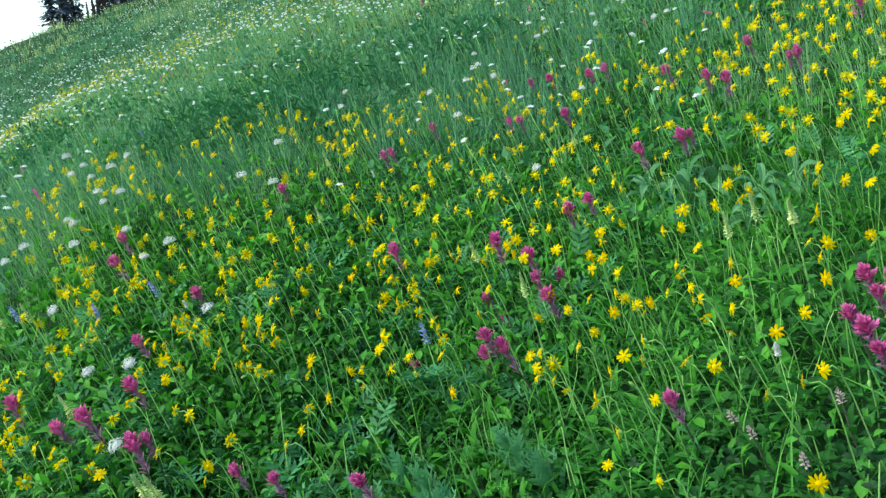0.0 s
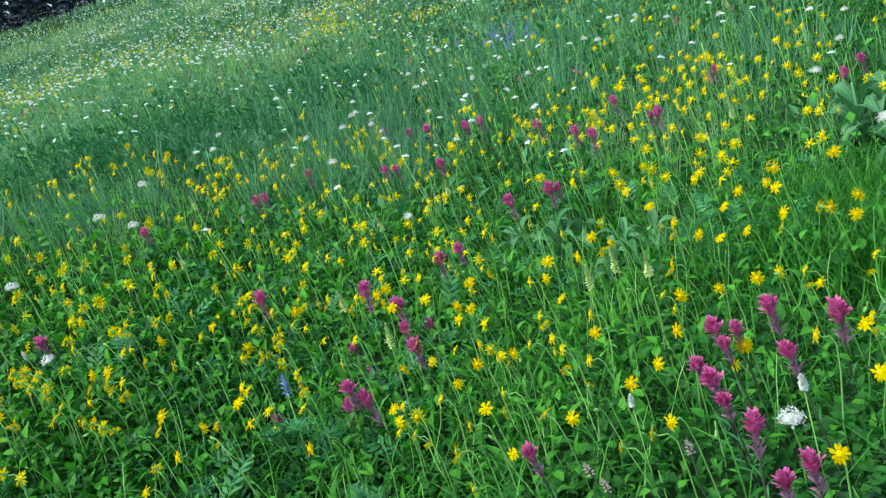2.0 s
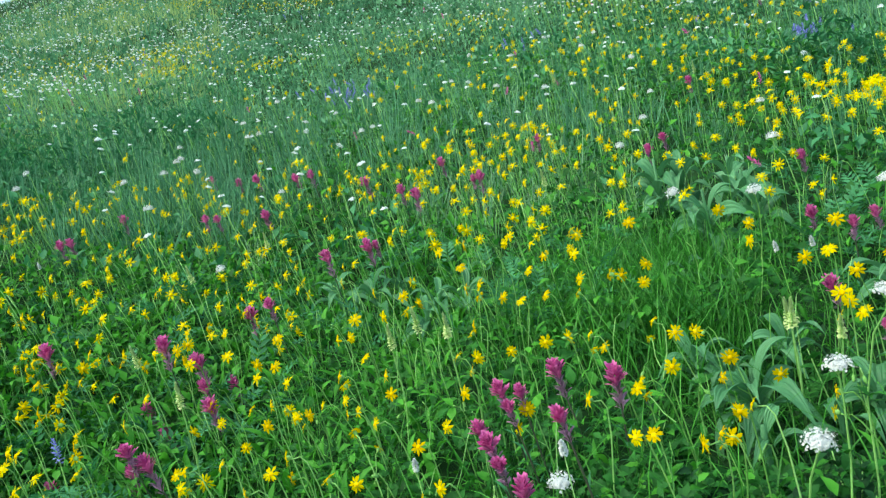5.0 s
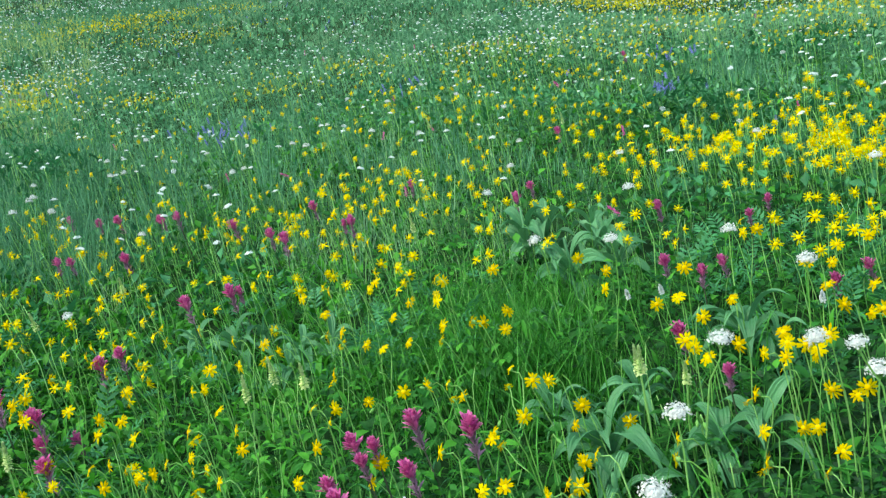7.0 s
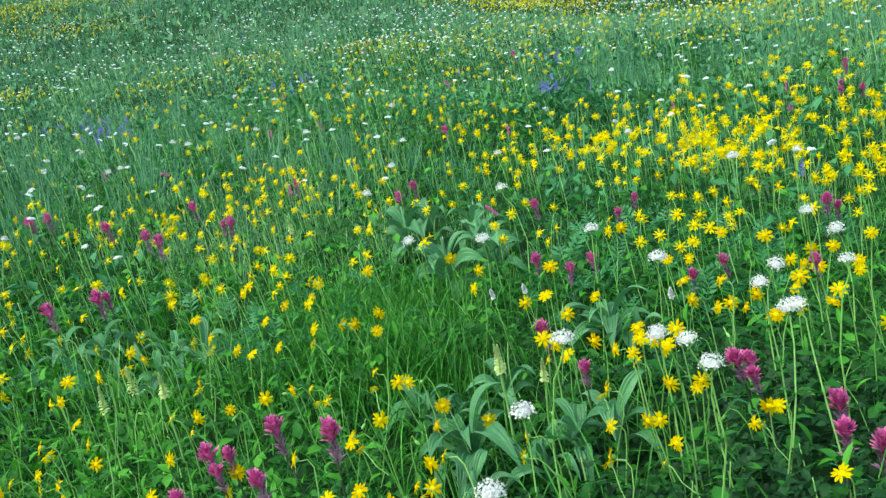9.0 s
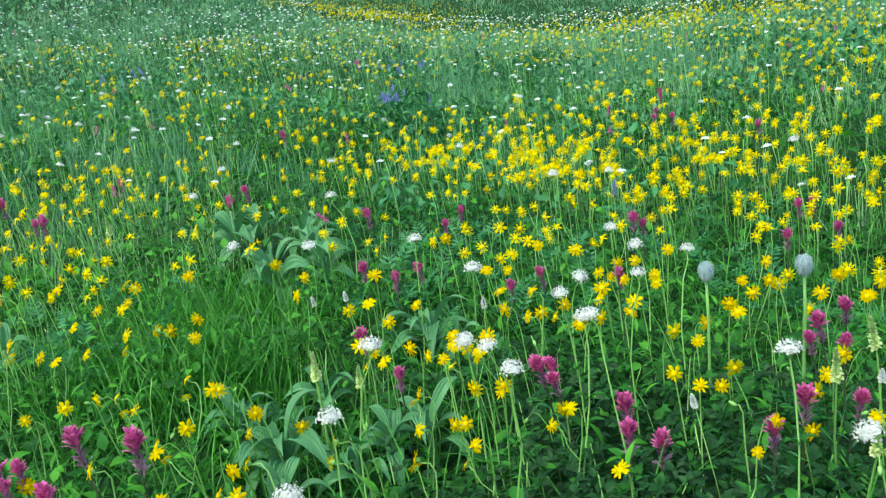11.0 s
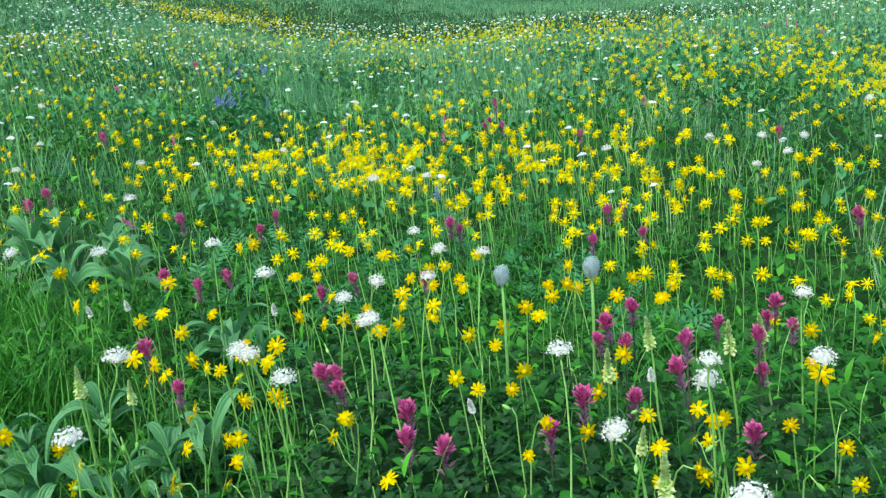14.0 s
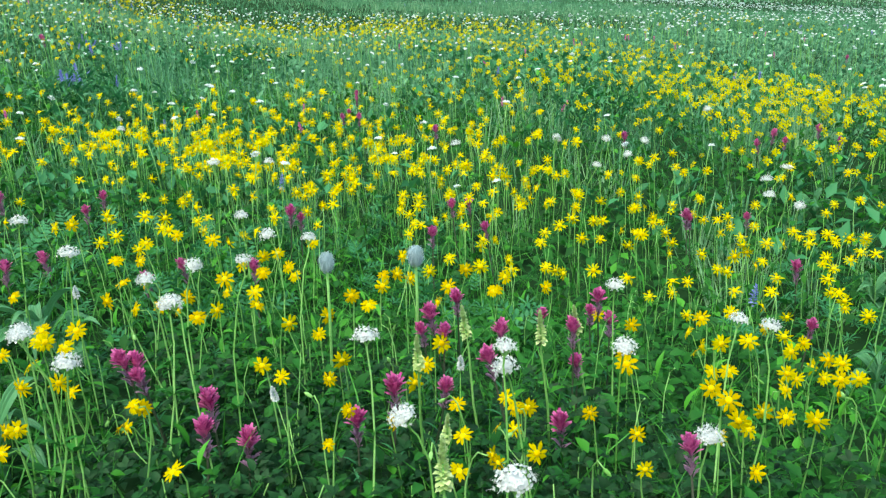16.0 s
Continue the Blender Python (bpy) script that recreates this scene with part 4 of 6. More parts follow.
herbage("grass", [
    (BLADE, 11000, 0.75, 3.6, (0.15, 0.34), (0.0, 0.02), (38, 80), grassy),
    (BLADE_MID, 21000, 3.6, 9.0, (0.18, 0.38), (0.0, 0.02), (38, 80), grassy),
], M_GRASS, "slender green grass blades growing among the flowers", "grass")
# a stand of fine upright grass beside the corn lilies
cx = np.concatenate([rng.normal(gx0, 0.15, 400) for gx0, _ in GRASS_STANDS])
cy = np.concatenate([rng.normal(gy0, 0.15, 400) for _, gy0 in GRASS_STANDS])
m = len(cx)
mass("fine_grass", [(*BLADE, lifted(cx, cy, np.zeros(m)), turns(rng.uniform(0, 6.283, m), np.radians(rng.uniform(62, 88, m)), rng.normal(0, 0.5, m), ALIGN_HALF), rng.uniform(0.2, 0.38, m))], M_GRASS, "stand of fine upright grass among the flowers", "grass")
# taller, darker clumps of blue-green herbs here and there
CLUMPS = [(-0.92, 6.1), (-1.04, 5.33), (-1.39, 5.56), (-0.7, 6.48), (-1.74, 5.68), (-3.96, 7.87), (5.05, 7.07), (5.82, 9.79), (0.45, 6.72), (0.13, 7.33), (4.52, 4.38), (6.5, 5.02), (5.38, 1.13)]
hx, hy, hh, hs = [], [], [], []
for ccx, ccy in CLUMPS:
    wide = 0.045 * math.hypot(ccx, ccy) + 0.06
    d = rng.normal(0, wide, (520, 2))
    hx.append(ccx + d[:, 0])
    hy.append(ccy + d[:, 1])
    hh.append(rng.uniform(0.05, 0.42, 520) * np.exp(-(d ** 2).sum(1) / (4 * wide ** 2)))
    hs.append(rng.uniform(0.012, 0.022, 520) * min(math.hypot(ccx, ccy), 7) ** 0.8)
hx, hy, hh, hs = (np.concatenate(q) for q in (hx, hy, hh, hs))
m = len(hx)
mass("tall_herb_clumps", [(*LANCE_FAR, lifted(hx, hy, hh), turns(rng.uniform(0, 6.283, m), np.radians(rng.uniform(10, 75, m)), rng.normal(0, 0.4, m), ALIGN_HALF), hs)], M_LEAF_BLUE, "taller dark blue-green leafy clumps in the meadow", "herbage")
STRAND = ([(0, -0.5, 0), (0, 0.5, 0), (1, 0.16, 0.12), (1, -0.16, 0.12)], [(0, 1, 2, 3)])


def tufts(spec):
    """Tufts of upright strands that fan out from their middles; past some metres the strands stand for several stalks each."""
    kits = []
    for n, each, r0, r1, (h0, h1), w, wide, keep in spec:
        x, y = sector(n, r0, r1)
        if keep:
            k = rng.random(n) < keep(x, y)
            x, y = x[k], y[k]
        n = len(x)
        tall = rng.uniform(h0, h1, n) * (0.55 + 0.8 * field(x, y, 0.9, 1.9))
        a = rng.uniform(0, 6.283, (n, each))
        d = np.abs(rng.normal(0, wide, (n, each)))
        px, py = (x[:, None] + d * np.cos(a)).ravel(), (y[:, None] + d * np.sin(a)).ravel()
        h = (tall[:, None] * rng.uniform(0.5, 1.1, (n, each)) * np.exp(-0.5 * (d / (1.6 * wide)) ** 2)).ravel()
        m = n * each
        pitch = np.radians(90 - np.minimum(60, 22 * d / wide + np.abs(rng.normal(0, 9, (n, each))))).ravel()
        size = np.c_[h, w * rng.uniform(0.6, 1.4, m), h]
        kits.append((*STRAND, lifted(px, py, np.full(m, -0.02)), turns(a.ravel(), pitch, rng.uniform(-1.5, 1.5, m), ALIGN_HALF), size))
    return kits


east = lambda x, y: np.degrees(np.arctan2(x, y)) > 36
def sparse(x, y):
    """The growth thins out on the high ground and past the crest."""
    az, r = np.degrees(np.arctan2(x, y)), np.hypot(x, y)
    return np.where(((r > 27) & (az > 8) & (az < 64)) | ((r > 48) & (az < 64)), 0.3, 1)


lush = lambda x, y: (0.15 + 0.85 * (field(x, y, 0.5, 3.7) > 0.5)) * sparse(x, y)
thin = lambda x, y: (0.15 + 0.85 * (field(x, y, 0.5, 3.7) < 0.55)) * sparse(x, y)
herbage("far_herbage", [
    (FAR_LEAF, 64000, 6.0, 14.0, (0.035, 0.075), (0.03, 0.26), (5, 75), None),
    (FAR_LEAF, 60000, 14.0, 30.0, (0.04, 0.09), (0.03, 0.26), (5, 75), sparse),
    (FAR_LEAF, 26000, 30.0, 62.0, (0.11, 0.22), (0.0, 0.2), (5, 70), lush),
], M_HAZE_LEAF, "blue-green herbage of the upper meadow, paled by haze put into its colour", "herbage")
mass("far_blue_herbs", tufts([(1500, 30, 4.5, 8.6, (0.22, 0.46), 0.006, 0.09, lambda x, y: np.degrees(np.arctan2(x, y)) < 8), (1100, 28, 4.5, 8.5, (0.2, 0.4), 0.008, 0.07, lush), (2500, 24, 8.5, 16.0, (0.17, 0.32), 0.009, 0.10, lush), (4200, 18, 16.0, 32.0, (0.17, 0.31), 0.016, 0.2, lush), (3400, 12, 32.0, 64.0, (0.2, 0.34), 0.036, 0.4, lush)]), M_HAZE_LEAF, "blue-green tufted herbs of the upper meadow, with haze in their colour", "herbage")
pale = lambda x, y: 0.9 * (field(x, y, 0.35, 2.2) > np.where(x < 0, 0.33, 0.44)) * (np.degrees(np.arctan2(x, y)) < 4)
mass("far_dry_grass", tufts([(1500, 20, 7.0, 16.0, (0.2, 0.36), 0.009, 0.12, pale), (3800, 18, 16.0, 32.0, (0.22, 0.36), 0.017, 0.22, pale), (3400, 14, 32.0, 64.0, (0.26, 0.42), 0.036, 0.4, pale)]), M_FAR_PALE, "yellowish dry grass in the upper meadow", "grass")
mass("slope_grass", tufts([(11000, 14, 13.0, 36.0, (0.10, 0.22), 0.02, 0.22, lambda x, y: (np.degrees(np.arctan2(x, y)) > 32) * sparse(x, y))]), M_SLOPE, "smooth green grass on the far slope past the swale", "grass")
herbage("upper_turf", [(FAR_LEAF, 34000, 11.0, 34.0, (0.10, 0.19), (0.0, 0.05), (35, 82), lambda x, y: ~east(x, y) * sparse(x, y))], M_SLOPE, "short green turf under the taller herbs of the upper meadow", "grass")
mass("far_grass", tufts([(1000, 24, 3.8, 8.5, (0.2, 0.4), 0.007, 0.07, lambda x, y: thin(x, y) * np.where(east(x, y), 0.35, 1)), (2700, 22, 8.5, 16.0, (0.16, 0.30), 0.008, 0.10, thin), (3800, 17, 16.0, 32.0, (0.17, 0.30), 0.014, 0.2, thin), (3200, 11, 32.0, 64.0, (0.2, 0.32), 0.030, 0.4, thin)]), M_HAZE_GRASS, "tufted grass of the upper meadow, its pale colour holding the haze", "grass")

# the meadow goes on round and behind
rx0, ry0 = sector(7000, 0.2, 7.0, 106, 319)
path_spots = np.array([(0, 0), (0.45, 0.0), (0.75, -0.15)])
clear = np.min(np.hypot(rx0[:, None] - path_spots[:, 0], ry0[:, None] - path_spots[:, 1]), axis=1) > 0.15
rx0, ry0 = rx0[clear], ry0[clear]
m = len(rx0)
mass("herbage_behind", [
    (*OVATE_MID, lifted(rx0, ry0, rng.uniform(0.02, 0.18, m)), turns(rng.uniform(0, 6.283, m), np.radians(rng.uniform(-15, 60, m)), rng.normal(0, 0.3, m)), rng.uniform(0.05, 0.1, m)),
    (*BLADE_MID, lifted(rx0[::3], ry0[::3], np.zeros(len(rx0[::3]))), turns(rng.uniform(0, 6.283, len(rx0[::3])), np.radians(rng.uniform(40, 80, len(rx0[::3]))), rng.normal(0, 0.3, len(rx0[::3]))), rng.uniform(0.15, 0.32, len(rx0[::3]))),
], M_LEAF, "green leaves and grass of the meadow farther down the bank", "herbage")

# ---- flowering plants, each a thing ----


TALL, OUT = {}, {}      # how high each model's flower stands over its root, and how far out


def place(models, spots, yaw, jitter=5, lean=ALIGN):
    """Sets out the models over the spots (x, y, height of the flower): the next taller model, its root sunk to suit. yaw: (mean, spread) in degrees."""
    spread = {ob.name: [] for ob in models}
    order = sorted(models, key=lambda ob: TALL[ob.name])
    for x, y, h in spots:
        fits = [ob for ob in order if h - 0.002 <= TALL[ob.name] <= h + 0.035] or [min(order, key=lambda ob: abs(TALL[ob.name] - h))]
        ob = min(fits, key=lambda q: len(spread[q.name]))
        turned = lean @ pose(0, 0, 0, random.gauss(0, jitter), random.gauss(0, jitter), random.gauss(*yaw)).to_3x3()
        top = Vector((x, y, float(ground(x, y)))) + UP * h
        root = top - turned @ Vector((OUT.get(ob.name, 0), 0, TALL[ob.name]))
        root.z = min(root.z, float(ground(root.x, root.y)))
        spread[ob.name].append(Matrix.Translation(root) @ turned.to_4x4())
    for ob in models:
        ms = spread[ob.name]
        for m in ms[1:]:
            copy_thing(ob, m)
        if ms:
            ob.matrix_basis = ms[0]
        else:
            for o in (*ob.children_recursive, ob):
                bpy.data.objects.remove(o)


def facing(e, yaw=0.0):
    """Turns +z to a direction e degrees above +x."""
    return pose(0, 0, 0, 0, 90 - e, yaw)


def arnica_head(parent, at, e, yaw, size):
    m = Matrix.Translation(at) @ facing(e, yaw) @ Matrix.Diagonal((size, size, size, 1))
    rays = Shape()
    n = random.choice((10, 11, 12, 13))
    for i in range(n):
        ln = random.uniform(0.0130, 0.0176)
        rays.add(*blade(ln, random.uniform(0.0053, 0.0069), 3, random.uniform(-0.1, 0.3), random.uniform(0.05, 0.5), -0.12, 0.52, tip=0.05), m @ turn(0, 0, 0.002, i * 360 / n + random.uniform(-11, 11), 0) @ Matrix.Translation((0.0045, 0, 0)))
    head = part("flower_head", rays, M_YELLOW, parent)
    part("disc", Shape().add(*dome(0.0064, 0.0044, 4, 10), m), M_DISC, head, "darker orange-yellow domed disc")
    cup = Shape().add(*tube([(0, 0, -0.009), (0, 0, -0.006), (0, 0, 0.001)], [0.002, 0.0052, 0.0064], 8), m)
    part("calyx", cup, M_STEM, head, "green hairy cup under the rays")


def arnica(heads, h, e, size):
    root = tagged(new("arnica"), "yellow daisy-like arnica flower on a pale hairy stem", "wildflower", "yellow arnica flowers")
    TALL[root.name], OUT[root.name] = h, 0.02 * math.cos(radians(e))
    r = math.cos(radians(e))
    top = (0.018 * r, 0, h)
    mid = random.uniform(-0.02, 0.02)
    part("stem", Shape().add(*tube([(0, 0, -0.02), (mid * 0.5, mid * 0.4, 0.4 * h), (mid * 0.3 - 0.014 * r, mid * 0.2, 0.75 * h), (-0.014 * r, 0, h - 0.022), (-0.004 * r, 0, h - 0.004), (0.010 * r, 0, h + 0.001 - 0.004 * r), top], [0.0018, 0.0017, 0.0016, 0.0015, 0.0014, 0.0014, 0.0018], 6)), M_STEM, root)
    arnica_head(root, (0.022 * r, 0, h + 0.004), e, random.uniform(-8, 8), size)
    if heads > 1:
        a = random.uniform(40, 70) * random.choice((-1, 1))
        d = Vector((math.cos(radians(a)), math.sin(radians(a)), 0))
        z0, z1 = 0.62 * h, random.uniform(0.82, 0.93) * h
        path = [Vector((mid * 0.3, 0, z0)), d * 0.018 + Vector((0, 0, z0 + 0.4 * (z1 - z0))), d * 0.03 + Vector((0, 0, z1 - 0.006)), d * 0.036 + Vector((0, 0, z1))]
        part("side_stem", Shape().add(*tube(path, [0.0012] * 4, 5)), M_STEM, root)
        arnica_head(root, path[-1] + d * 0.006 + Vector((0, 0, 0.003)), 30, a, 0.85 * size)
    for k, z in enumerate((0.03, 0.032, 0.4 * h, 0.41 * h)):
        yaw = 90 * (k // 2) + 180 * (k % 2) + random.uniform(-20, 20)
        ln = random.uniform(0.042, 0.062) if k < 2 else random.uniform(0.026, 0.036)
        part("leaf", Shape().add(*blade(ln, ln * 0.46, 5, 0.5, 0.5, 0.18, 0.38), turn(mid * 0.3, 0, z, yaw, 10)), M_ARNICA_LEAF, root)
    return root


def tuft_head(parent, at, m, radius, n, name="flower_head"):
    """A rounded, ragged head of small five-lobed white florets with stamens."""
    s = Shape()
    mm = Matrix.Translation(at) @ m
    s.add(*dome(radius * 0.76, radius * 0.46, 3, 12), mm @ Matrix.Translation((0, 0, -radius * 0.14)))
    for i in range(n):
        a = i * 2.39996 + random.uniform(-0.25, 0.25)
        q = math.sqrt((i + 0.5) / n)
        th = q * 1.66
        d = Vector((math.sin(th) * math.cos(a), math.sin(th) * math.sin(a), math.cos(th)))
        c = Vector((d.x * radius, d.y * radius, d.z * radius * 0.95 - radius * 0.16)) * random.uniform(0.74, 1.2)
        fm = mm @ Matrix.Translation(c) @ Vector((0, 0, 1)).rotation_difference(d).to_matrix().to_4x4() @ pose(0, 0, 0, random.uniform(-30, 30), random.uniform(-30, 30), random.uniform(0, 72))
        z = radius * random.uniform(0.11, 0.165)
        for k in range(5):
            w = 2 * math.pi * k / 5
            cw, sw = math.cos(w), math.sin(w)
            s.add([(0, 0, -z * 0.5), (z * (0.55 * cw - 0.5 * sw), z * (0.55 * sw + 0.5 * cw), z * 0.1), (z * 1.1 * cw, z * 1.1 * sw, z * 0.25), (z * (0.55 * cw + 0.5 * sw), z * (0.55 * sw - 0.5 * cw), z * 0.1)], [(0, 3, 2, 1)], fm)
        for k in range(3):
            w = 2.1 * k + 0.5
            s.add([(0, 0, 0), (z * 0.14, 0, 0), (z * 0.6 * math.cos(w), z * 0.6 * math.sin(w), z * random.uniform(1.8, 3.4))], [(0, 1, 2)], fm)
    return part(name, s, M_WHITE, parent)


def valerian(tilt, h):
    root = tagged(new("valerian"), "white valerian, a rounded flower cluster on a tall pale stem", "wildflower", "white valerian flowers")
    TALL[root.name], OUT[root.name] = h + 0.02, 0.069 * tilt
    b = random.uniform(-0.07, 0.05)
    d = 0.06 * tilt
    part("stem", Shape().add(*tube([(0, 0, -0.03), (b * 0.5, 0.01, 0.3 * h), (b, 0.005, 0.6 * h), (b * 0.6 + d * 0.3, 0, 0.86 * h), (d * 0.6, 0, 0.96 * h), (d, 0, h)], [0.0022, 0.0021, 0.0019, 0.0017, 0.0016, 0.0019], 7)), M_STEM, root)
    bs = Shape()
    for k in range(7):
        w = 2 * math.pi * k / 7
        bs.add(*tube([(d, 0, h - 0.004), (d + 0.012 * math.cos(w), 0.012 * math.sin(w), h + 0.012)], [0.0011, 0.0009], 4))
    tagged(part("umbel", bs, M_STEM, root), kind="stuff")
    tuft_head(root, (d * 1.15, 0, h + 0.014), facing(90 - 45 * tilt), random.choice((0.016, 0.0175, 0.019, 0.021)), 84)
    for z in (0.33 * h, 0.62 * h):
        for side in (0, 180):
            s = Shape()
            ln = random.uniform(0.045, 0.06) * (1.2 if z < 0.4 * h else 0.8)
            yaw = side + random.uniform(-25, 25) + (90 if z < 0.4 * h else 0)
            s.add(*blade(ln, ln * 0.42, 5, 0.5, 0.45, 0.18, 0.4), turn(b * 0.8, 0, z, yaw, 15))
            for sd in (-1, 1):
                s.add(*blade(ln * 0.6, ln * 0.22, 3, 0.4, 0.45, 0.18, 0.4), turn(b * 0.8, 0, z, yaw + sd * 42, 12))
            part("leaf", s, M_ARNICA_LEAF, root)
    return root


def spike(parent, base, top, n, ln, wd, r, material, name, spread=(25, 70), lobes=1, peak=0.55, tip=0.0):
    """A spike of upturned bracts or florets from base to top on a stalk of radius r."""
    s = Shape()
    base, top = Vector(base), Vector(top)
    for i in range(n):
        t = (i + 0.5) / n
        p = base.lerp(top, t)
        size = (0.75 + 0.5 * math.sin(math.pi * min(1, 0.25 + 0.75 * t))) * random.uniform(0.85, 1.15)
        pitch = spread[0] + (spread[1] - spread[0]) * t
        for k in range(lobes):
            off = (k - (lobes - 1) / 2) * 16
            s.add(*blade(ln * size * (1.0 if k == lobes // 2 else 0.85), wd * size, 3, 0.15, 0.25, 0.2, peak, tip=tip), turn(p.x, p.y, p.z, i * 137.5 + off + random.uniform(-14, 14), pitch + random.uniform(-13, 13)) @ Matrix.Translation((r, 0, 0)))
    return tagged(part(name, s, material, parent), kind="stuff")


def paintbrush(stems, hh, full=1.0):
    root = tagged(new("paintbrush"), "magenta paintbrush flower spike on a dark purplish leafy stem", "wildflower", "magenta paintbrush flowers")
    TALL[root.name] = hh
    for j in range(stems):
        a = 2.4 * j + 0.5
        fx, fy = (0.0, 0.0) if j == 0 else (0.035 * math.cos(a), 0.035 * math.sin(a))
        h = (hh + 0.02) * (1 if j == 0 else random.uniform(0.75, 0.96))
        lean = random.uniform(-0.015, 0.015)
        part("stem", Shape().add(*tube([(fx * 0.3, fy * 0.3, -0.02), (fx * 0.7 + lean, fy * 0.7, 0.4 * h), (fx, fy, 0.75 * h), (fx, fy, 0.98 * h)], [0.0026, 0.0024, 0.0021, 0.0012], 6)), M_STEM_DARK, root)
        big = full * random.uniform(0.74, 1.02) * (1 if j == 0 else 0.8)
        spike(root, (fx, fy, h - 0.050 * big), (fx, fy, h - 0.020 * big), 30, 0.030 * big, 0.0082 * big, 0.002, M_MAGENTA, "flower_spike", (52, 86), 3, 0.70, 0.16)
        spike(root, (fx, fy, h - 0.100 * big), (fx, fy, h - 0.044 * big), 16, 0.023 * big, 0.0066 * full, 0.002, M_MAUVE, "lower_spike", (56, 70), 2, 0.66, 0.12)
        lv = Shape()
        for i in range(9):
            z = h * (0.12 + 0.055 * i)
            lv.add(*blade(0.045, 0.006, 4, 0.5, 0.4, 0.2, 0.4), turn(fx * z / h + lean * 0.5, fy * z / h, z, i * 137.5, 25))
        tagged(part("stem_foliage", lv, M_LEAF_BLUE, root), kind="stuff")
    return root


def lousewort(h):
    root = tagged(new("lousewort"), "pale greenish-cream lousewort spike on an upright stem", "wildflower", "pale lousewort spikes")
    TALL[root.name] = h - 0.03
    part("stem", Shape().add(*tube([(0, 0, -0.02), (0.006, 0, 0.5 * h), (0, 0.003, 0.8 * h), (0, 0, h)], [0.0028, 0.0026, 0.0022, 0.0012], 6)), M_STEM, root)
    k = 0.8 if h < 0.32 else 1.0
    spike(root, (0, 0, h - 0.058 * k), (0, 0, h - 0.022 * k), 40, 0.0105 * k, 0.0090 * k, 0.0015, M_CREAM, "flower_spike", (-8, 40), 1)
    spike(root, (0, 0, h - 0.026 * k), (0, 0, h + 0.010 * k), 54, 0.0085 * k, 0.0075 * k, 0.0018, M_BUD, "bud_cone", (50, 84), 1)
    for i in range(5):
        fr = Shape().add(*frond(7, 0.10, 0.05), turn(0, 0, 0.02 + 0.018 * i, i * 137.5, 24))
        part("leaf", fr, M_ARNICA_LEAF, root, "fern-like divided leaf")
    return root


def bistort():
    root = tagged(new("bistort"), "small white bottle-brush bistort head on a thin stem", "wildflower", "white bistort flowers")
    h = random.uniform(0.38, 0.4)
    TALL[root.name] = h
    part("stem", Shape().add(*tube([(0, 0, -0.02), (0.008, 0.004, 0.5 * h), (0, 0, h)], [0.0014, 0.0012, 0.001], 5)), M_STEM, root)
    spike(root, (0, 0, h - 0.018), (0, 0, h + 0.006), 90, 0.0052, 0.0046, 0.0018, M_WHITE, "flower_head", (-15, 72), 1)
    for i in range(3):
        part("leaf", Shape().add(*blade(0.08, 0.016, 4, 0.8, 0.5, 0.2, 0.4), turn(0, 0, 0.01, i * 120, 30)), M_ARNICA_LEAF, root)
    return root


def pasqueflower():
    root = tagged(new("pasqueflower_seedhead"), "fluffy grey-green pasqueflower seed head on a downy stem", "wildflower", "fluffy seed heads")
    h = 0.45
    TALL[root.name] = h + 0.008
    part("stem", Shape().add(*tube([(0, 0, -0.02), (-0.012, 0.004, 0.4 * h), (-0.008, 0, 0.75 * h), (0, 0, h)], [0.0042, 0.0040, 0.0036, 0.0034], 8)), M_STEM_FAR, root, "pale downy stem")
    body = Shape()
    sphere_v, sphere_f = dome(0.0148, 0.027, 5, 12)
    body.add(sphere_v, sphere_f, Matrix.Translation((0, 0, h)))
    body.add([(x, -y, -z * 0.6) for x, y, z in sphere_v], sphere_f, Matrix.Translation((0, 0, h)))
    head = part("seed_head", body, M_FLUFF, root)
    hair = Shape()
    for i in range(620):
        u = (i + 0.5) / 620
        a = i * 2.39996
        th = math.acos(1 - 1.8 * u)
        p = Vector((0.0125 * math.sin(th) * math.cos(a), 0.0125 * math.sin(th) * math.sin(a), h + 0.006 + 0.021 * math.cos(th)))
        hair.add(*blade(random.uniform(0.008, 0.0145), 0.0014, 3, 0.1, random.uniform(0.6, 1.3), 0, 0.4), turn(p.x, p.y, p.z, math.degrees(a) + random.uniform(-15, 15), 60 - math.degrees(th) * 0.75))
    tagged(part("plumage", hair, M_FLUFF, head), kind="stuff")
    for i in range(5):
        part("leaf", Shape().add(*frond(8, 0.15, 0.09), turn(0, 0, 0.02, i * 72 + random.uniform(-15, 15), 38)), M_LEAF_BLUE, root, "finely cut ferny leaf")
    return root


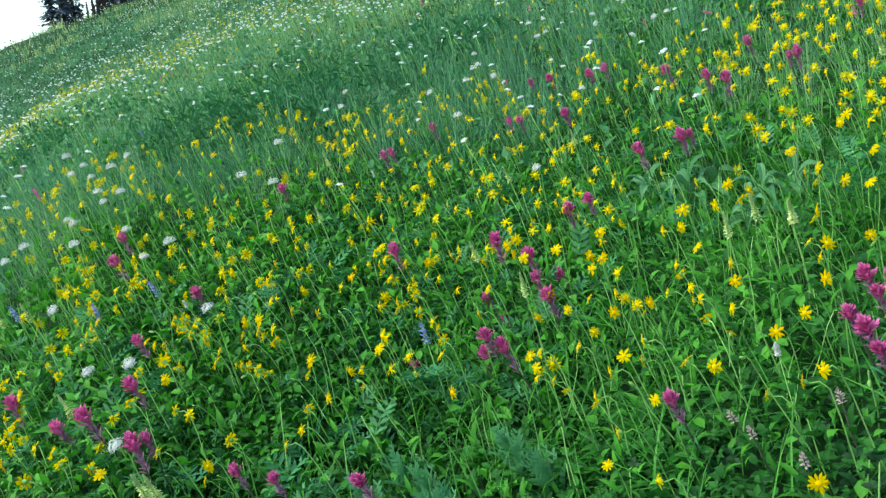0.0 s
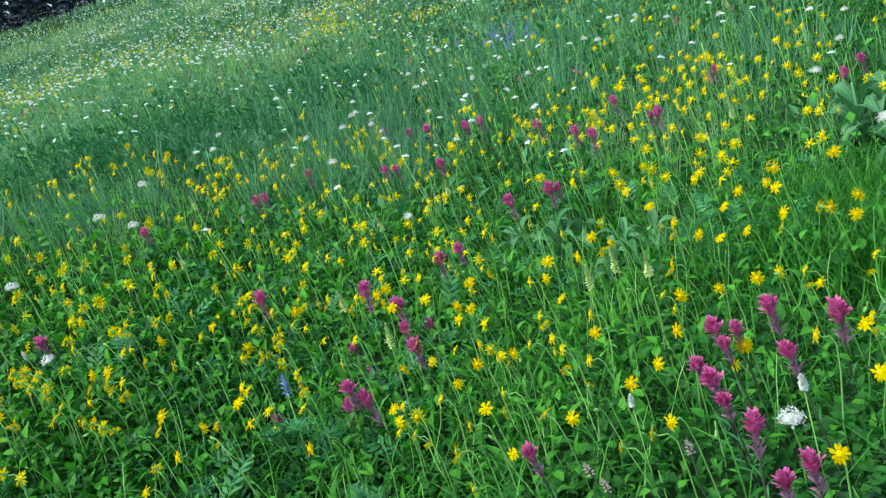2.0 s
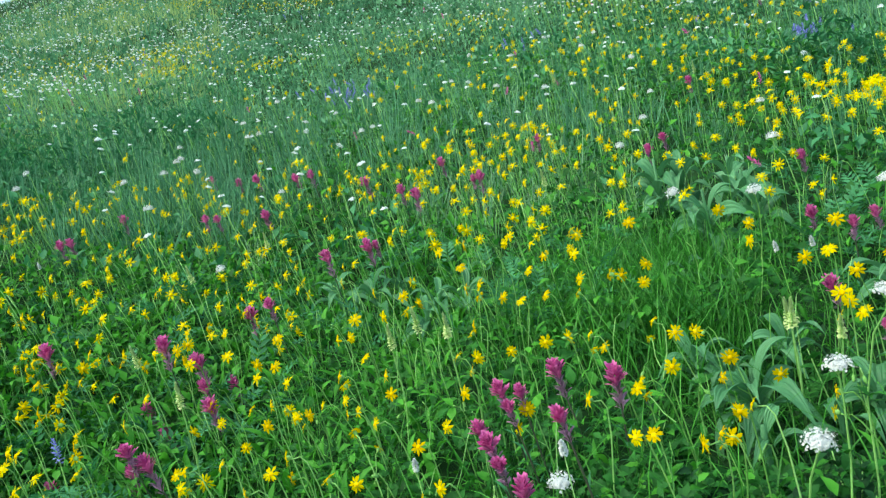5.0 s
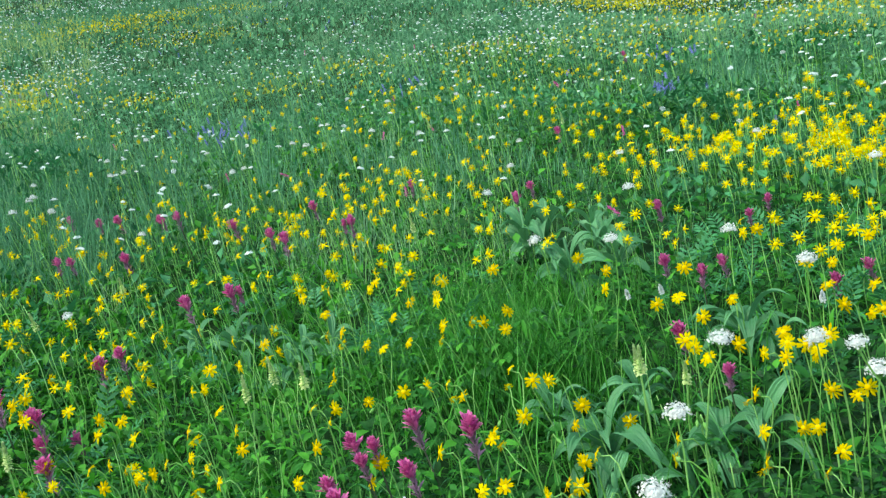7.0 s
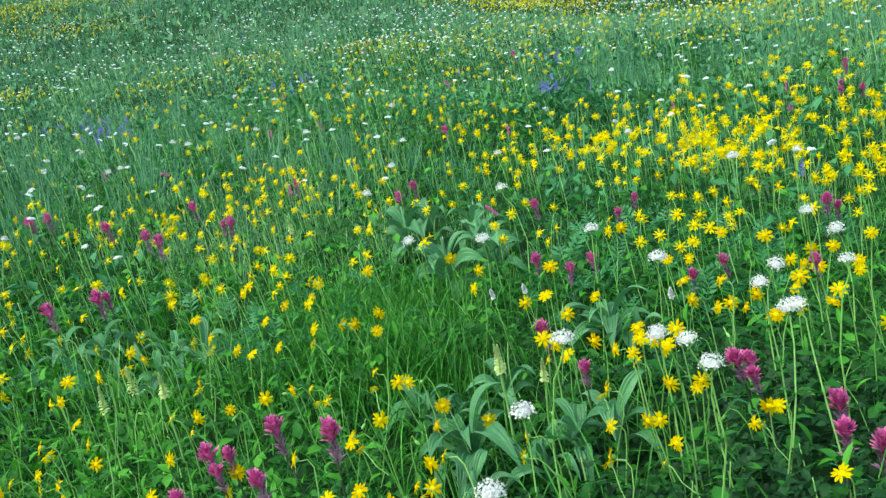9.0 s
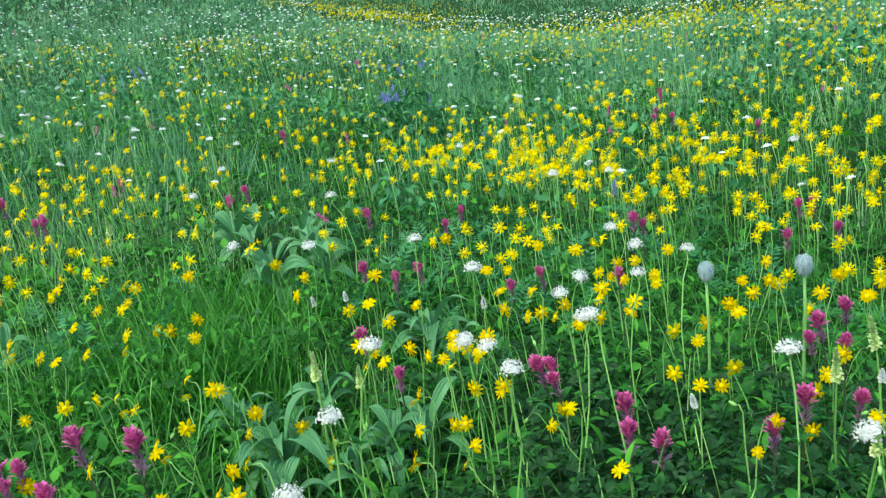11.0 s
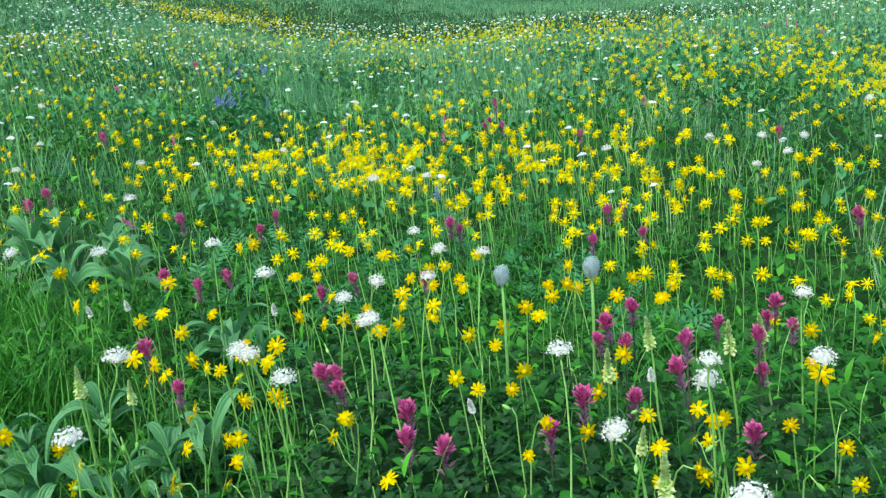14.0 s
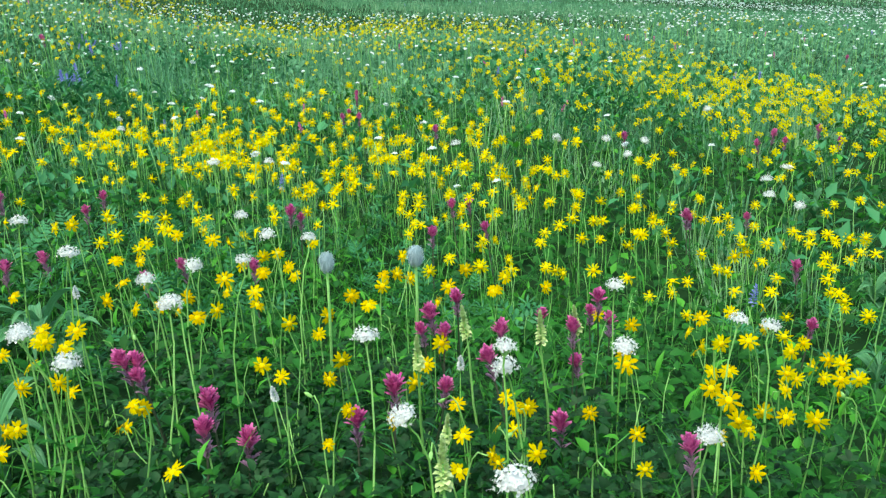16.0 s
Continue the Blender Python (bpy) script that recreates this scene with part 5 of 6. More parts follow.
def lupine(n):
    root = tagged(new("lupine"), "blue lupine spikes over palmate blue-green leaves", "wildflower", "blue lupines")
    TALL[root.name] = 0.34
    for j in range(n):
        a = 2.1 * j
        fx, fy = 0.045 * math.cos(a) * (j > 0), 0.045 * math.sin(a) * (j > 0)
        h = random.uniform(0.32, 0.38)
        part("stem", Shape().add(*tube([(fx * 0.4, fy * 0.4, -0.02), (fx, fy, 0.5 * h), (fx, fy, h)], [0.0026, 0.0023, 0.0012], 6)), M_STEM, root)
        spike(root, (fx, fy, h - 0.06), (fx, fy, h + 0.003), 34, 0.011, 0.008, 0.002, M_LILAC, "flower_spike", (5, 65), 1)
    for i in range(9):
        a, r = i * 2.4, random.uniform(0.03, 0.09)
        z = random.uniform(0.10, 0.22)
        lf = Shape().add(*palm(7), turn(r * math.cos(a), r * math.sin(a), z, 0, random.uniform(-12, 12), random.uniform(-12, 12), random.uniform(0.032, 0.045)))
        lf.add(*tube([(0, 0, 0.02), (r * math.cos(a), r * math.sin(a), z)], [0.0013, 0.001], 4))
        part("leaf", lf, M_LEAF_BLUE, root, "palmate leaf of seven leaflets")
    return root


def corn_lily(n, up, size, broad_by=0.22):
    root = tagged(new("corn_lily"), "corn lily, a clump of broad pleated grey-green arching leaves", "plant", "corn lily plants")
    TALL[root.name] = 0.10
    part("stem", Shape().add(*tube([(0, 0, -0.02), (0, 0, 0.08), (0.003, 0, 0.13 * up)], [0.010, 0.009, 0.005], 8)), M_LILY, root)
    for i in range(n):
        t = i / max(1, n - 1)
        ln = size * random.uniform(0.82, 1.12) * (1 - 0.25 * t)
        lf = Shape().add(*blade(ln, ln * broad_by * random.uniform(0.86, 1.14), 14, 1.0 + 0.3 * t, random.uniform(1.15, 1.5) - 0.25 * t, 0.3, 0.42, across=5, pleat=0.0085, twist=random.uniform(-0.12, 0.12)), turn(0, 0, 0.05 + 0.06 * t * up, i * 137.5 + random.uniform(-20, 20), 2 + 16 * t, random.uniform(-18, 18)))
        part("leaf", lf, M_LILY, root).data.shade_flat()
    return root


random.seed(11)
place([corn_lily(12, 0.9, 0.25)], CORN_LILY_BIG, (0, 180), 5)
place([corn_lily(10, 2.3, 0.25, 0.3), corn_lily(8, 2.0, 0.22, 0.28)], CORN_LILY_TALL, (0, 180), 5)
place([corn_lily(6, 0.9, 0.16), corn_lily(5, 1.0, 0.145)], CORN_LILY_SMALL, (0, 180), 5)
place([corn_lily(8, 0.9, 0.20), corn_lily(7, 1.0, 0.19), corn_lily(7, 1.1, 0.21), corn_lily(8, 0.9, 0.18)], CORN_LILY[len(CORN_LILY_BIG + CORN_LILY_SMALL + CORN_LILY_TALL):], (0, 180), 5)
place([pasqueflower(), pasqueflower()], PASQUEFLOWER, (0, 60), 2)
place([valerian(t, h) for t, h in ((0.7, 0.40), (0.3, 0.38), (0.1, 0.43), (0.4, 0.46), (0.05, 0.49), (0.2, 0.36), (0.5, 0.44), (0.1, 0.46))], VALERIAN, (205, 45), 4, HALF)
BRUSH_FORMS = ((1, 0.24), (1, 0.27), (1, 0.30), (1, 0.33), (1, 0.28), (1, 0.35), (1, 0.22), (2, 0.32))
place([paintbrush(*q) for q in BRUSH_FORMS], [q for q in PAINTBRUSH if q[0] >= q[1] or math.hypot(q[0], q[1]) < 2.0], (0, 180), 4)
place([paintbrush(*q, 1.28) for q in BRUSH_FORMS], [q for q in PAINTBRUSH if q[0] < q[1] and math.hypot(q[0], q[1]) >= 2.0], (0, 180), 4)
place([lousewort(h) for h in (0.36, 0.39, 0.34, 0.42, 0.27, 0.30)], LOUSEWORT, (0, 180), 4)
place([bistort(), bistort()], BISTORT, (0, 180), 4)
place([lupine(n) for n in (1, 2, 3)], LUPINE, (0, 180), 5)


def cut_leaf():
    root = tagged(new("cut_leaf_plant"), "leafy plant with deeply cut blue-green leaves, not in flower", "plant", "cut-leaved plants")
    TALL[root.name] = 0.24
    part("stem", Shape().add(*tube([(0, 0, -0.02), (0.004, 0, 0.08), (0, 0.003, 0.15)], [0.003, 0.0026, 0.0018], 6)), M_LEAF_CUT, root)
    for i in range(11):
        t = i / 10
        ln = random.uniform(0.11, 0.15) * (1 - 0.25 * t)
        s = Shape().add(*blade(ln, 0.15 * ln, 6, 0.3, 0.25, 0.1, 0.5))
        for k in range(6):
            q = (k + 1) / 7
            for side in (-1, 1):
                lb = 0.27 * ln * math.sin(math.pi * (0.25 + 0.6 * q)) * random.uniform(0.85, 1.15)
                s.add(*blade(lb, lb * 0.36, 3, 0.15, 0.15, 0.12, 0.45, tip=0.03), turn(ln * q, 0, ln * (0.3 * q - 0.25 * q * q), side * 42, 14))
        part("leaf", s, M_LEAF_CUT, root).matrix_basis = turn(0, 0, 0.03 + 0.12 * t, i * 137.5, 46 + 30 * t, random.uniform(-20, 20))
    return root


def faded_paintbrush():
    root = tagged(new("faded_paintbrush"), "faded brownish paintbrush head gone to seed, on a leafy stem", "wildflower", "faded flower heads")
    TALL[root.name] = 0.2
    part("stem", Shape().add(*tube([(0, 0, -0.02), (0.006, 0, 0.1), (0, 0, 0.19)], [0.0024, 0.0022, 0.0016], 6)), M_STEM_DARK, root)
    spike(root, (0, 0, 0.17), (0, 0, 0.2), 26, 0.007, 0.004, 0.0018, M_FADED, "seed_head", (5, 70), 1)
    for i in range(6):
        part("leaf", Shape().add(*blade(0.05, 0.016, 4, 0.5, 0.3, 0.2, 0.4), turn(0, 0, 0.03 + 0.022 * i, i * 137.5, 42)), M_ARNICA_LEAF, root)
    return root


random.seed(23)
place([cut_leaf(), cut_leaf()], [(-0.114, 1.904, 0.22), (0.163, 1.823, 0.24), (-0.051, 1.826, 0.22), (0.019, 1.671, 0.23), (-0.193, 1.805, 0.22), (0.205, 1.78, 0.2), (-0.95, 2.65, 0.17), (2.476, 0.12, 0.15), (2.37, 0.151, 0.15)], (0, 180), 6)
place([faded_paintbrush()], [(0.608, 1.566, 0.2), (0.616, 1.482, 0.2), (0.654, 1.333, 0.2), (0.785, 1.479, 0.2)], (0, 180), 5)


def leafy_herb(h, leaves, cut, material, tone):
    """A leafy plant not in flower: ovate leaves in pairs up a stem, or leaves of three toothed leaflets."""
    label = f"leafy {tone} herb with leaves of three leaflets" if cut else f"leafy {tone} herb with broad pointed leaves, not in flower"
    root = tagged(new("leafy_herb"), label, "plant", "leafy herbs")
    TALL[root.name] = h
    bend = random.uniform(-0.015, 0.015)
    part("stem", Shape().add(*tube([(0, 0, -0.03), (bend, 0, 0.5 * h), (0, bend, 0.97 * h)], [0.0022, 0.0019, 0.0012], 5)), M_STEM, root)
    for i in range(leaves):
        t = i / (leaves - 1)
        yaw = (i // 2) * 90 + (i % 2) * 180 + random.uniform(-30, 30)
        ln = random.uniform(0.034, 0.054) * (1.05 - 0.55 * t * t)
        z = h * (0.18 + 0.78 * t)
        s = Shape()
        if cut:
            stalk = 0.7 * ln
            s.add(*tube([(0, 0, 0), (stalk, 0, 0.3 * stalk)], [0.001, 0.0009], 4))
            for side in (-58, 0, 58):
                s.add(*blade(0.72 * ln, 0.40 * ln, 4, 0.15, 0.35, 0.16, 0.48), turn(stalk, 0, 0.3 * stalk, side, random.uniform(0, 14)))
        else:
            s.add(*blade(ln, ln * random.uniform(0.50, 0.66), 6, 0.35, random.uniform(0.25, 0.6), 0.16, 0.38, twist=random.uniform(-0.08, 0.08)))
        part("leaf", s, material, root).matrix_basis = turn(0, 0, z, yaw, random.uniform(2, 26) + 34 * t, random.uniform(-16, 16))
    return root


def bud_stalk(h, nod):
    """A stalk that has not opened yet, its bud nodding."""
    root = tagged(new("flower_bud"), "closed green flower bud nodding on a thin pale stalk", "wildflower", "closed flower buds")
    TALL[root.name] = h
    x = 0.022 * nod
    part("stem", Shape().add(*tube([(0, 0, -0.03), (-0.012, 0.006, 0.35 * h), (-0.016 * nod, 0, 0.75 * h), (-0.004, 0, 0.95 * h), (0.4 * x, 0, h), (x, 0, h - 0.012 * nod)], [0.0019, 0.0018, 0.0016, 0.0014, 0.0013, 0.0013], 6)), M_STEM, root)
    bud = Shape().add(*tube([(0, 0, 0), (0.003, 0, 0), (0.010, 0, 0), (0.016, 0, 0)], [0.002, 0.0036, 0.0038, 0.0014], 7), turn(x, 0, h - 0.012 * nod, 0, 70 - 115 * nod))
    part("bud", bud, M_STEM, root, "grey-green pointed bud")
    for k in range(2):
        part("leaf", Shape().add(*blade(0.042, 0.015, 4, 0.6, 0.4, 0.18, 0.4), turn(-0.012, 0.004, 0.42 * h, 180 * k + random.uniform(-30, 30), 24)), M_ARNICA_LEAF, root)
    return root


def strewn(n, r0, r1, a0, a1, apart, h0, h1, taken):
    """Spots over a sector, no closer to each other or to those taken than apart."""
    got = []
    x, y = sector(n * 8, r0, r1, a0, a1)
    for px, py in zip(x, y):
        if len(got) < n and all((px - q[0]) ** 2 + (py - q[1]) ** 2 > apart ** 2 for q in (*taken, *got)):
            got.append((float(px), float(py), float(rng.uniform(h0, h1))))
    return got


random.seed(31)
HERBS = strewn(172, 1.0, 2.3, -34, 100, 0.075, 0.12, 0.20, CORN_LILY[:16])
HERB_FORMS = ((0.13, 8, False), (0.16, 9, True), (0.19, 10, False), (0.15, 7, True), (0.20, 8, True), (0.21, 10, True))
place([leafy_herb(*q, M_HERB_LEAF, "green") for q in HERB_FORMS], [q for q in HERBS if shaded_east(q[0], q[1]) < 0.5], (0, 180), 8, HALF)
# the same herb forms again, with shade put into the leaf colour
place([leafy_herb(*q, M_SHADED_LEAF, "dark green") for q in HERB_FORMS], [q for q in HERBS if shaded_east(q[0], q[1]) >= 0.5], (0, 180), 8, HALF)
place([bud_stalk(*q) for q in ((0.20, 1.0), (0.25, 0.7), (0.30, 0.9), (0.34, 0.3), (0.27, 0.0))], strewn(60, 1.4, 3.0, -34, 100, 0.09, 0.19, 0.33, ()), (195, 60), 7)
FORMS = ((1, 0.22, 10), (1, 0.24, 30), (2, 0.26, 5), (1, 0.27, 45), (1, 0.29, 15), (2, 0.30, 28), (1, 0.32, 20), (1, 0.34, 38), (1, 0.25, 60), (1, 0.35, 8))
place([arnica(*q, random.uniform(0.7, 0.88)) for q in FORMS], [q for q in ARNICA if math.hypot(q[0], q[1]) < 1.75], (192, 34), 6)
place([arnica(*q, random.uniform(0.82, 1.06)) for q in FORMS], [q for q in ARNICA if 1.75 <= math.hypot(q[0], q[1]) < 2.25], (192, 34), 6)
place([arnica(*q, random.uniform(1.06, 1.34)) for q in FORMS], [q for q in ARNICA if math.hypot(q[0], q[1]) >= 2.25], (192, 34), 6)

# ---- the many more flowers of each kind, farther up the meadow ----
# yellow drifts: centre, reach, how many
DRIFTS = [
    (3.46, 3.36, 0.35, 45), (3.65, 3.19, 0.3, 45), (3.66, 2.77, 0.3, 60), (3.78, 2.42, 0.3, 60), (3.88, 2.05, 0.3, 45), (3.94, 1.65, 0.35, 60),
    (4.09, 1.27, 0.4, 50), (4.53, 3.27, 0.4, 35), (4.49, 2.42, 0.4, 35), (1.50, 3.26, 0.3, 16), (1.96, 3.31, 0.3, 15), (1.76, 3.69, 0.3, 12),
    (1.53, 3.75, 0.25, 20), (-0.54, 3.55, 0.42, 50), (-0.98, 3.59, 0.39, 45), (0.25, 3.52, 0.45, 50), (1.47, 3.23, 0.25, 14), (1.69, 2.73, 0.25, 12),
    (0.20, 5.10, 0.34, 24), (-0.97, 3.11, 0.29, 40), (-0.32, 2.94, 0.32, 40),
]
FAR_DRIFTS = [
    (11.79, 13.20, 0.9, 200), (5.28, 6.63, 0.8, 110), (8.09, 4.66, 1.1, 200), (6.44, 2.09, 0.9, 130), (5.57, 0.29, 0.6, 80), (5.78, -0.14, 0.6, 60),
    (5.88, 0.69, 0.8, 90), (11.39, 13.03, 1, 150), (-4.63, 11.64, 3.1, 300), (-3.21, 10.53, 2.7, 252), (-1.7, 10.6, 1.0, 84),
    (0.08, 11.70, 0.6, 70), (-5.28, 10.52, 1.6, 192), (-4.4, 10.2, 1.4, 240), (0.26, 11.22, 0.6, 90), (7.48, 7.05, 1, 140),
    (8.25, 5.03, 0.9, 150), (1.05, 18.22, 1.2, 110), (-1.45, 21.72, 0.95, 70), (2.20, 16.57, 0.85, 70), (2.98, 14.93, 0.65, 60), (7.94, 9.43, 0.35, 60),
    (8.91, 10.39, 0.6, 90), (8.26, 11.56, 0.5, 60), (12.94, 12.98, 0.65, 80), (0.34, 9.36, 0.22, 30), (1.35, 9.25, 0.15, 22), (2.56, 8.58, 0.27, 35),
    (3.43, 8.47, 0.3, 45), (4.95, 8.01, 0.4, 60), (0.24, 9.52, 0.2, 22), (1.18, 9.34, 0.24, 26), (7.44, 2.15, 0.6, 80), (8.76, 4.73, 0.7, 90),
    (6.22, 0.54, 0.35, 50), (5.66, 0.0, 0.32, 50), (5.47, 0.59, 0.21, 24), (6.08, -0.23, 0.24, 30), (8.72, 3.47, 0.4, 45),
    (1.16, 17.82, 0.5, 110), (1.56, 17.63, 0.5, 110), (1.96, 17.43, 0.5, 90), (2.58, 18.2, 0.6, 90), (3.06, 18.33, 0.6, 90), (4.19, 17.74, 0.4, 50), (2.85, 14.48, 0.35, 45), (2.08, 14.89, 0.4, 40),
]


def drift(spec, more=1.0):
    xs, ys = [], []
    for cx, cy, reach, n in spec:
        xs.append(rng.normal(cx, reach, int(n * more)))
        ys.append(rng.normal(cy, reach, int(n * more)))
    return np.concatenate(xs), np.concatenate(ys)


def star(n, inner, length, width, uneven=0.0):
    s = Shape()
    for i in range(n):
        s.add(*blade(length * random.uniform(1 - uneven, 1), width, 2, random.uniform(0.1 - 2 * uneven, 0.1 + 2 * uneven), 0.3, -0.1, 0.42, tip=0.04), turn(0, 0, 0, (i + random.uniform(-uneven, uneven)) * 360 / n, 0) @ Matrix.Translation((inner, 0, 0)))
    return s.v, s.f


random.seed(3)
STARS = [star(k, 0.0052, 0.0182, 0.0056, 0.26) for k in (9, 11, 10, 12)]
STAR_FAR = Shape()
for i in range(5):
    STAR_FAR.add([(0.002, 0, 0), (0.012, -0.0056, 0.002), (0.02, 0, random.uniform(-0.004, 0.005)), (0.012, 0.0056, 0.002)], [(0, 1, 2, 3)], turn(0, 0, 0, i * 72 + random.uniform(-9, 9)))
STAR_FAR = (STAR_FAR.v, STAR_FAR.f)
DISC = dome(0.0072, 0.0050, 2, 7)


def cap(n, scale, rings, sides):
    """A flat, ragged cap of white florets."""
    t = Shape().add(*dome(0.012, 0.005, rings, sides))
    for i in range(n):
        th, a = math.sqrt((i + 0.5) / n) * 1.45, i * 2.39996 + random.uniform(-0.2, 0.2)
        d = Vector((math.sin(th) * math.cos(a), math.sin(th) * math.sin(a), math.cos(th)))
        k = random.uniform(0.8, 1.2)
        fm = Matrix.Translation((d.x * 0.019 * k, d.y * 0.019 * k, d.z * 0.010 * k)) @ Vector((0, 0, 1)).rotation_difference(d).to_matrix().to_4x4() @ pose(0, 0, 0, random.uniform(-35, 35), random.uniform(-35, 35), 40 * i) @ Matrix.Diagonal((scale, scale, scale, 1))
        t.add([(-0.008, -0.002, 0), (0.002, -0.008, 0.001), (0.008, 0.002, 0), (-0.002, 0.008, 0.001)], [(0, 1, 2, 3)], fm)
    return t.v, t.f


TUFT, TUFT_NEAR, TUFT_FAR = cap(9, 1.2, 1, 6), cap(40, 0.58, 2, 7), cap(4, 1.8, 1, 5)
STALK = tube([(0, 0, 0), (0.4, 0.06, 0.0), (0.8, 0.03, 0.02), (1, 0, 0)], [0.0066, 0.0062, 0.0056, 0.005], 3)
BENT = tube([(0, 0, 0), (0.4, 0.03, 0.02), (0.75, 0.02, -0.03), (0.93, 0.03, -0.10), (0.97, 0.04, -0.17)], [0.0072, 0.0068, 0.0060, 0.0054, 0.0068], 3)
BRUSH = Shape()
for i in range(16):
    t = i / 15
    BRUSH.add(*blade(0.024, 0.011, 2, 0.15, 0.2, 0.2, 0.55), turn(0, 0, -0.05 + 0.055 * t, i * 137.5, 25 + 45 * t))
BRUSH = (BRUSH.v, BRUSH.f)


def heads(pattern, x, y, h, size, yaw0=3.42, spread=0.6, nod=1.1, lean=ALIGN_NP):
    """Flower heads at height h, turned to the light."""
    n = len(x)
    yaw = rng.normal(yaw0, spread, n)
    rot = turns(yaw, rng.normal(-nod, 0.36, n), np.zeros(n), lean)
    return (*pattern, lifted(x, y, h), rot, rng.uniform(size[0], size[1], n))


def stalks(x, y, h):
    n = len(x)
    return (*STALK, lifted(x, y, np.zeros(n)), turns(rng.uniform(0, 6.28, n), np.full(n, math.pi / 2) + rng.normal(0, 0.07, n), rng.uniform(-1.5, 1.5, n)), h)


def spread_over(n, r0, r1, keep):
    x, y = sector(n, r0, r1)
    k = rng.random(n) < keep(x, y)
    return x[k], y[k]


dx, dy = drift(DRIFTS)
lx, ly = sector(330, 4.0, 5.2, -36, 30)
ex, ey = sector(230, 3.5, 6.5, 30, 105)
ox, oy = np.r_[lx, ex], np.r_[ly, ey]
ix, iy = sector(170, 2.2, 4.3, -36, 14)
mx, my = sector(230, 4.3, 8.5, 4, 42)
ox, oy = np.r_[ox, mx], np.r_[oy, my]


def beyond(x, y):
    """True past the ring in which every flower is set out singly."""
    return np.hypot(x, y) > np.interp(np.degrees(np.arctan2(x, y)), [-30, 0, 25, 40, 60, 90], [4.1, 4.4, 4.1, 3.8, 3.6, 3.5])


dx, dy, ox, oy = dx[beyond(dx, dy)], dy[beyond(dx, dy)], ox[beyond(ox, oy)], oy[beyond(ox, oy)]
ax, ay, ah = np.array(ARNICA_FARTHER).T
yx, yy = np.r_[dx, ox, ix, ax], np.r_[dy, oy, iy, ay]
yh = np.r_[rng.uniform(0.22, 0.36, len(dx) + len(ox)), rng.uniform(0.18, 0.30, len(ix)), ah]
fx, fy = drift(FAR_DRIFTS, 1.5)
fh = rng.uniform(0.30, 0.40, len(fx)) + 0.06 * (np.hypot(fx, fy) > 9)
ux, uy = spread_over(3000, 7, 34, lambda x, y: 0.6 * (field(x, y, 0.45, 1.3) > 0.55) * ~(east(x, y) & (np.hypot(x, y) > 14.5)) * ~((np.degrees(np.arctan2(x, y)) < 16) & (np.hypot(x, y) < 9)))
qx, qy = spread_over(2600, 5.0, 14.2, lambda x, y: (field(x, y, 1.1, 2.9) > 0.52) * east(x, y) * 0.6)
ux, uy = np.r_[ux, qx], np.r_[uy, qy]
uh = rng.uniform(0.30, 0.40, len(ux)) + 0.06 * (np.hypot(ux, uy) > 9)
nd = len(dx)
STARS_AT = [heads(q, yx[k:nd:4], yy[k:nd:4], yh[k:nd:4], (1.05, 1.48)) for k, q in enumerate(STARS)]
STARS_AT += [heads(q, yx[nd + k::4], yy[nd + k::4], yh[nd + k::4], (1.0, 1.38)) for k, q in enumerate(STARS)]
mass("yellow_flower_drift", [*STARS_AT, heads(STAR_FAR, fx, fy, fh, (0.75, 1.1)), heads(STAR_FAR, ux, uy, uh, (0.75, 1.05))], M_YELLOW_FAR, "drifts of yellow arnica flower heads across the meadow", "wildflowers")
mass("flower_discs", [(*DISC, *q[2:]) for q in STARS_AT], M_DISC_FAR, "domed orange-yellow discs of the drifts' flower heads", "wildflowers")

wx, wy = spread_over(1300, 3.4, 7, lambda x, y: (0.10 + 0.5 * field(x, y, 0.9, 2.0)) * np.where(east(x, y), 0.4, np.interp(np.degrees(np.arctan2(x, y)), [0, 20, 40], [0.3, 0.4, 0.6])))
kx, ky = sector(240, 9.0, 14.2, 38, 102)
wx, wy = np.r_[wx, kx], np.r_[wy, ky]
wh = rng.uniform(0.36, 0.48, len(wx))
vx, vy = spread_over(17000, 6.0, 16, lambda x, y: (0.06 + 0.95 * field(x, y, 0.5, 2.6) ** 1.6) * np.where(east(x, y), 0.3, np.where(x < -2.5, 0.7, 1)) * np.where((np.hypot(x, y) < 8.5) & (np.degrees(np.arctan2(x, y)) < 36), 0.35, 1))
vh = rng.uniform(0.36, 0.48, len(vx))
zx, zy = spread_over(34000, 16, 52, lambda x, y: sparse(x, y) * (0.15 + 0.7 * field(x, y, 0.25, 0.6) ** 1.3) * np.interp(np.degrees(np.arctan2(x, y)), [34, 38, 62, 72], [1, 0.06, 0.08, 1]))
zh = rng.uniform(0.36, 0.5, len(zx))
ze = east(zx, zy)
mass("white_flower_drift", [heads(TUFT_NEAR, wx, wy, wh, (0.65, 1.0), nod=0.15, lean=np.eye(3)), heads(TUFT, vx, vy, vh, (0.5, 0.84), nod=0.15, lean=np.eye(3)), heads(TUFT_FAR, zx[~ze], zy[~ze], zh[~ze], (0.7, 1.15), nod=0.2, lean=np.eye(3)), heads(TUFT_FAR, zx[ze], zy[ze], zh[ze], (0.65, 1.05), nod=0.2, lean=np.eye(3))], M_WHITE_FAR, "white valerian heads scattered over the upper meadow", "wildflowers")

px, py = spread_over(260, 3.4, 12, lambda x, y: 0.6 * (field(x, y, 0.8, 3.3) > 0.5))
ph = rng.uniform(0.24, 0.32, len(px))
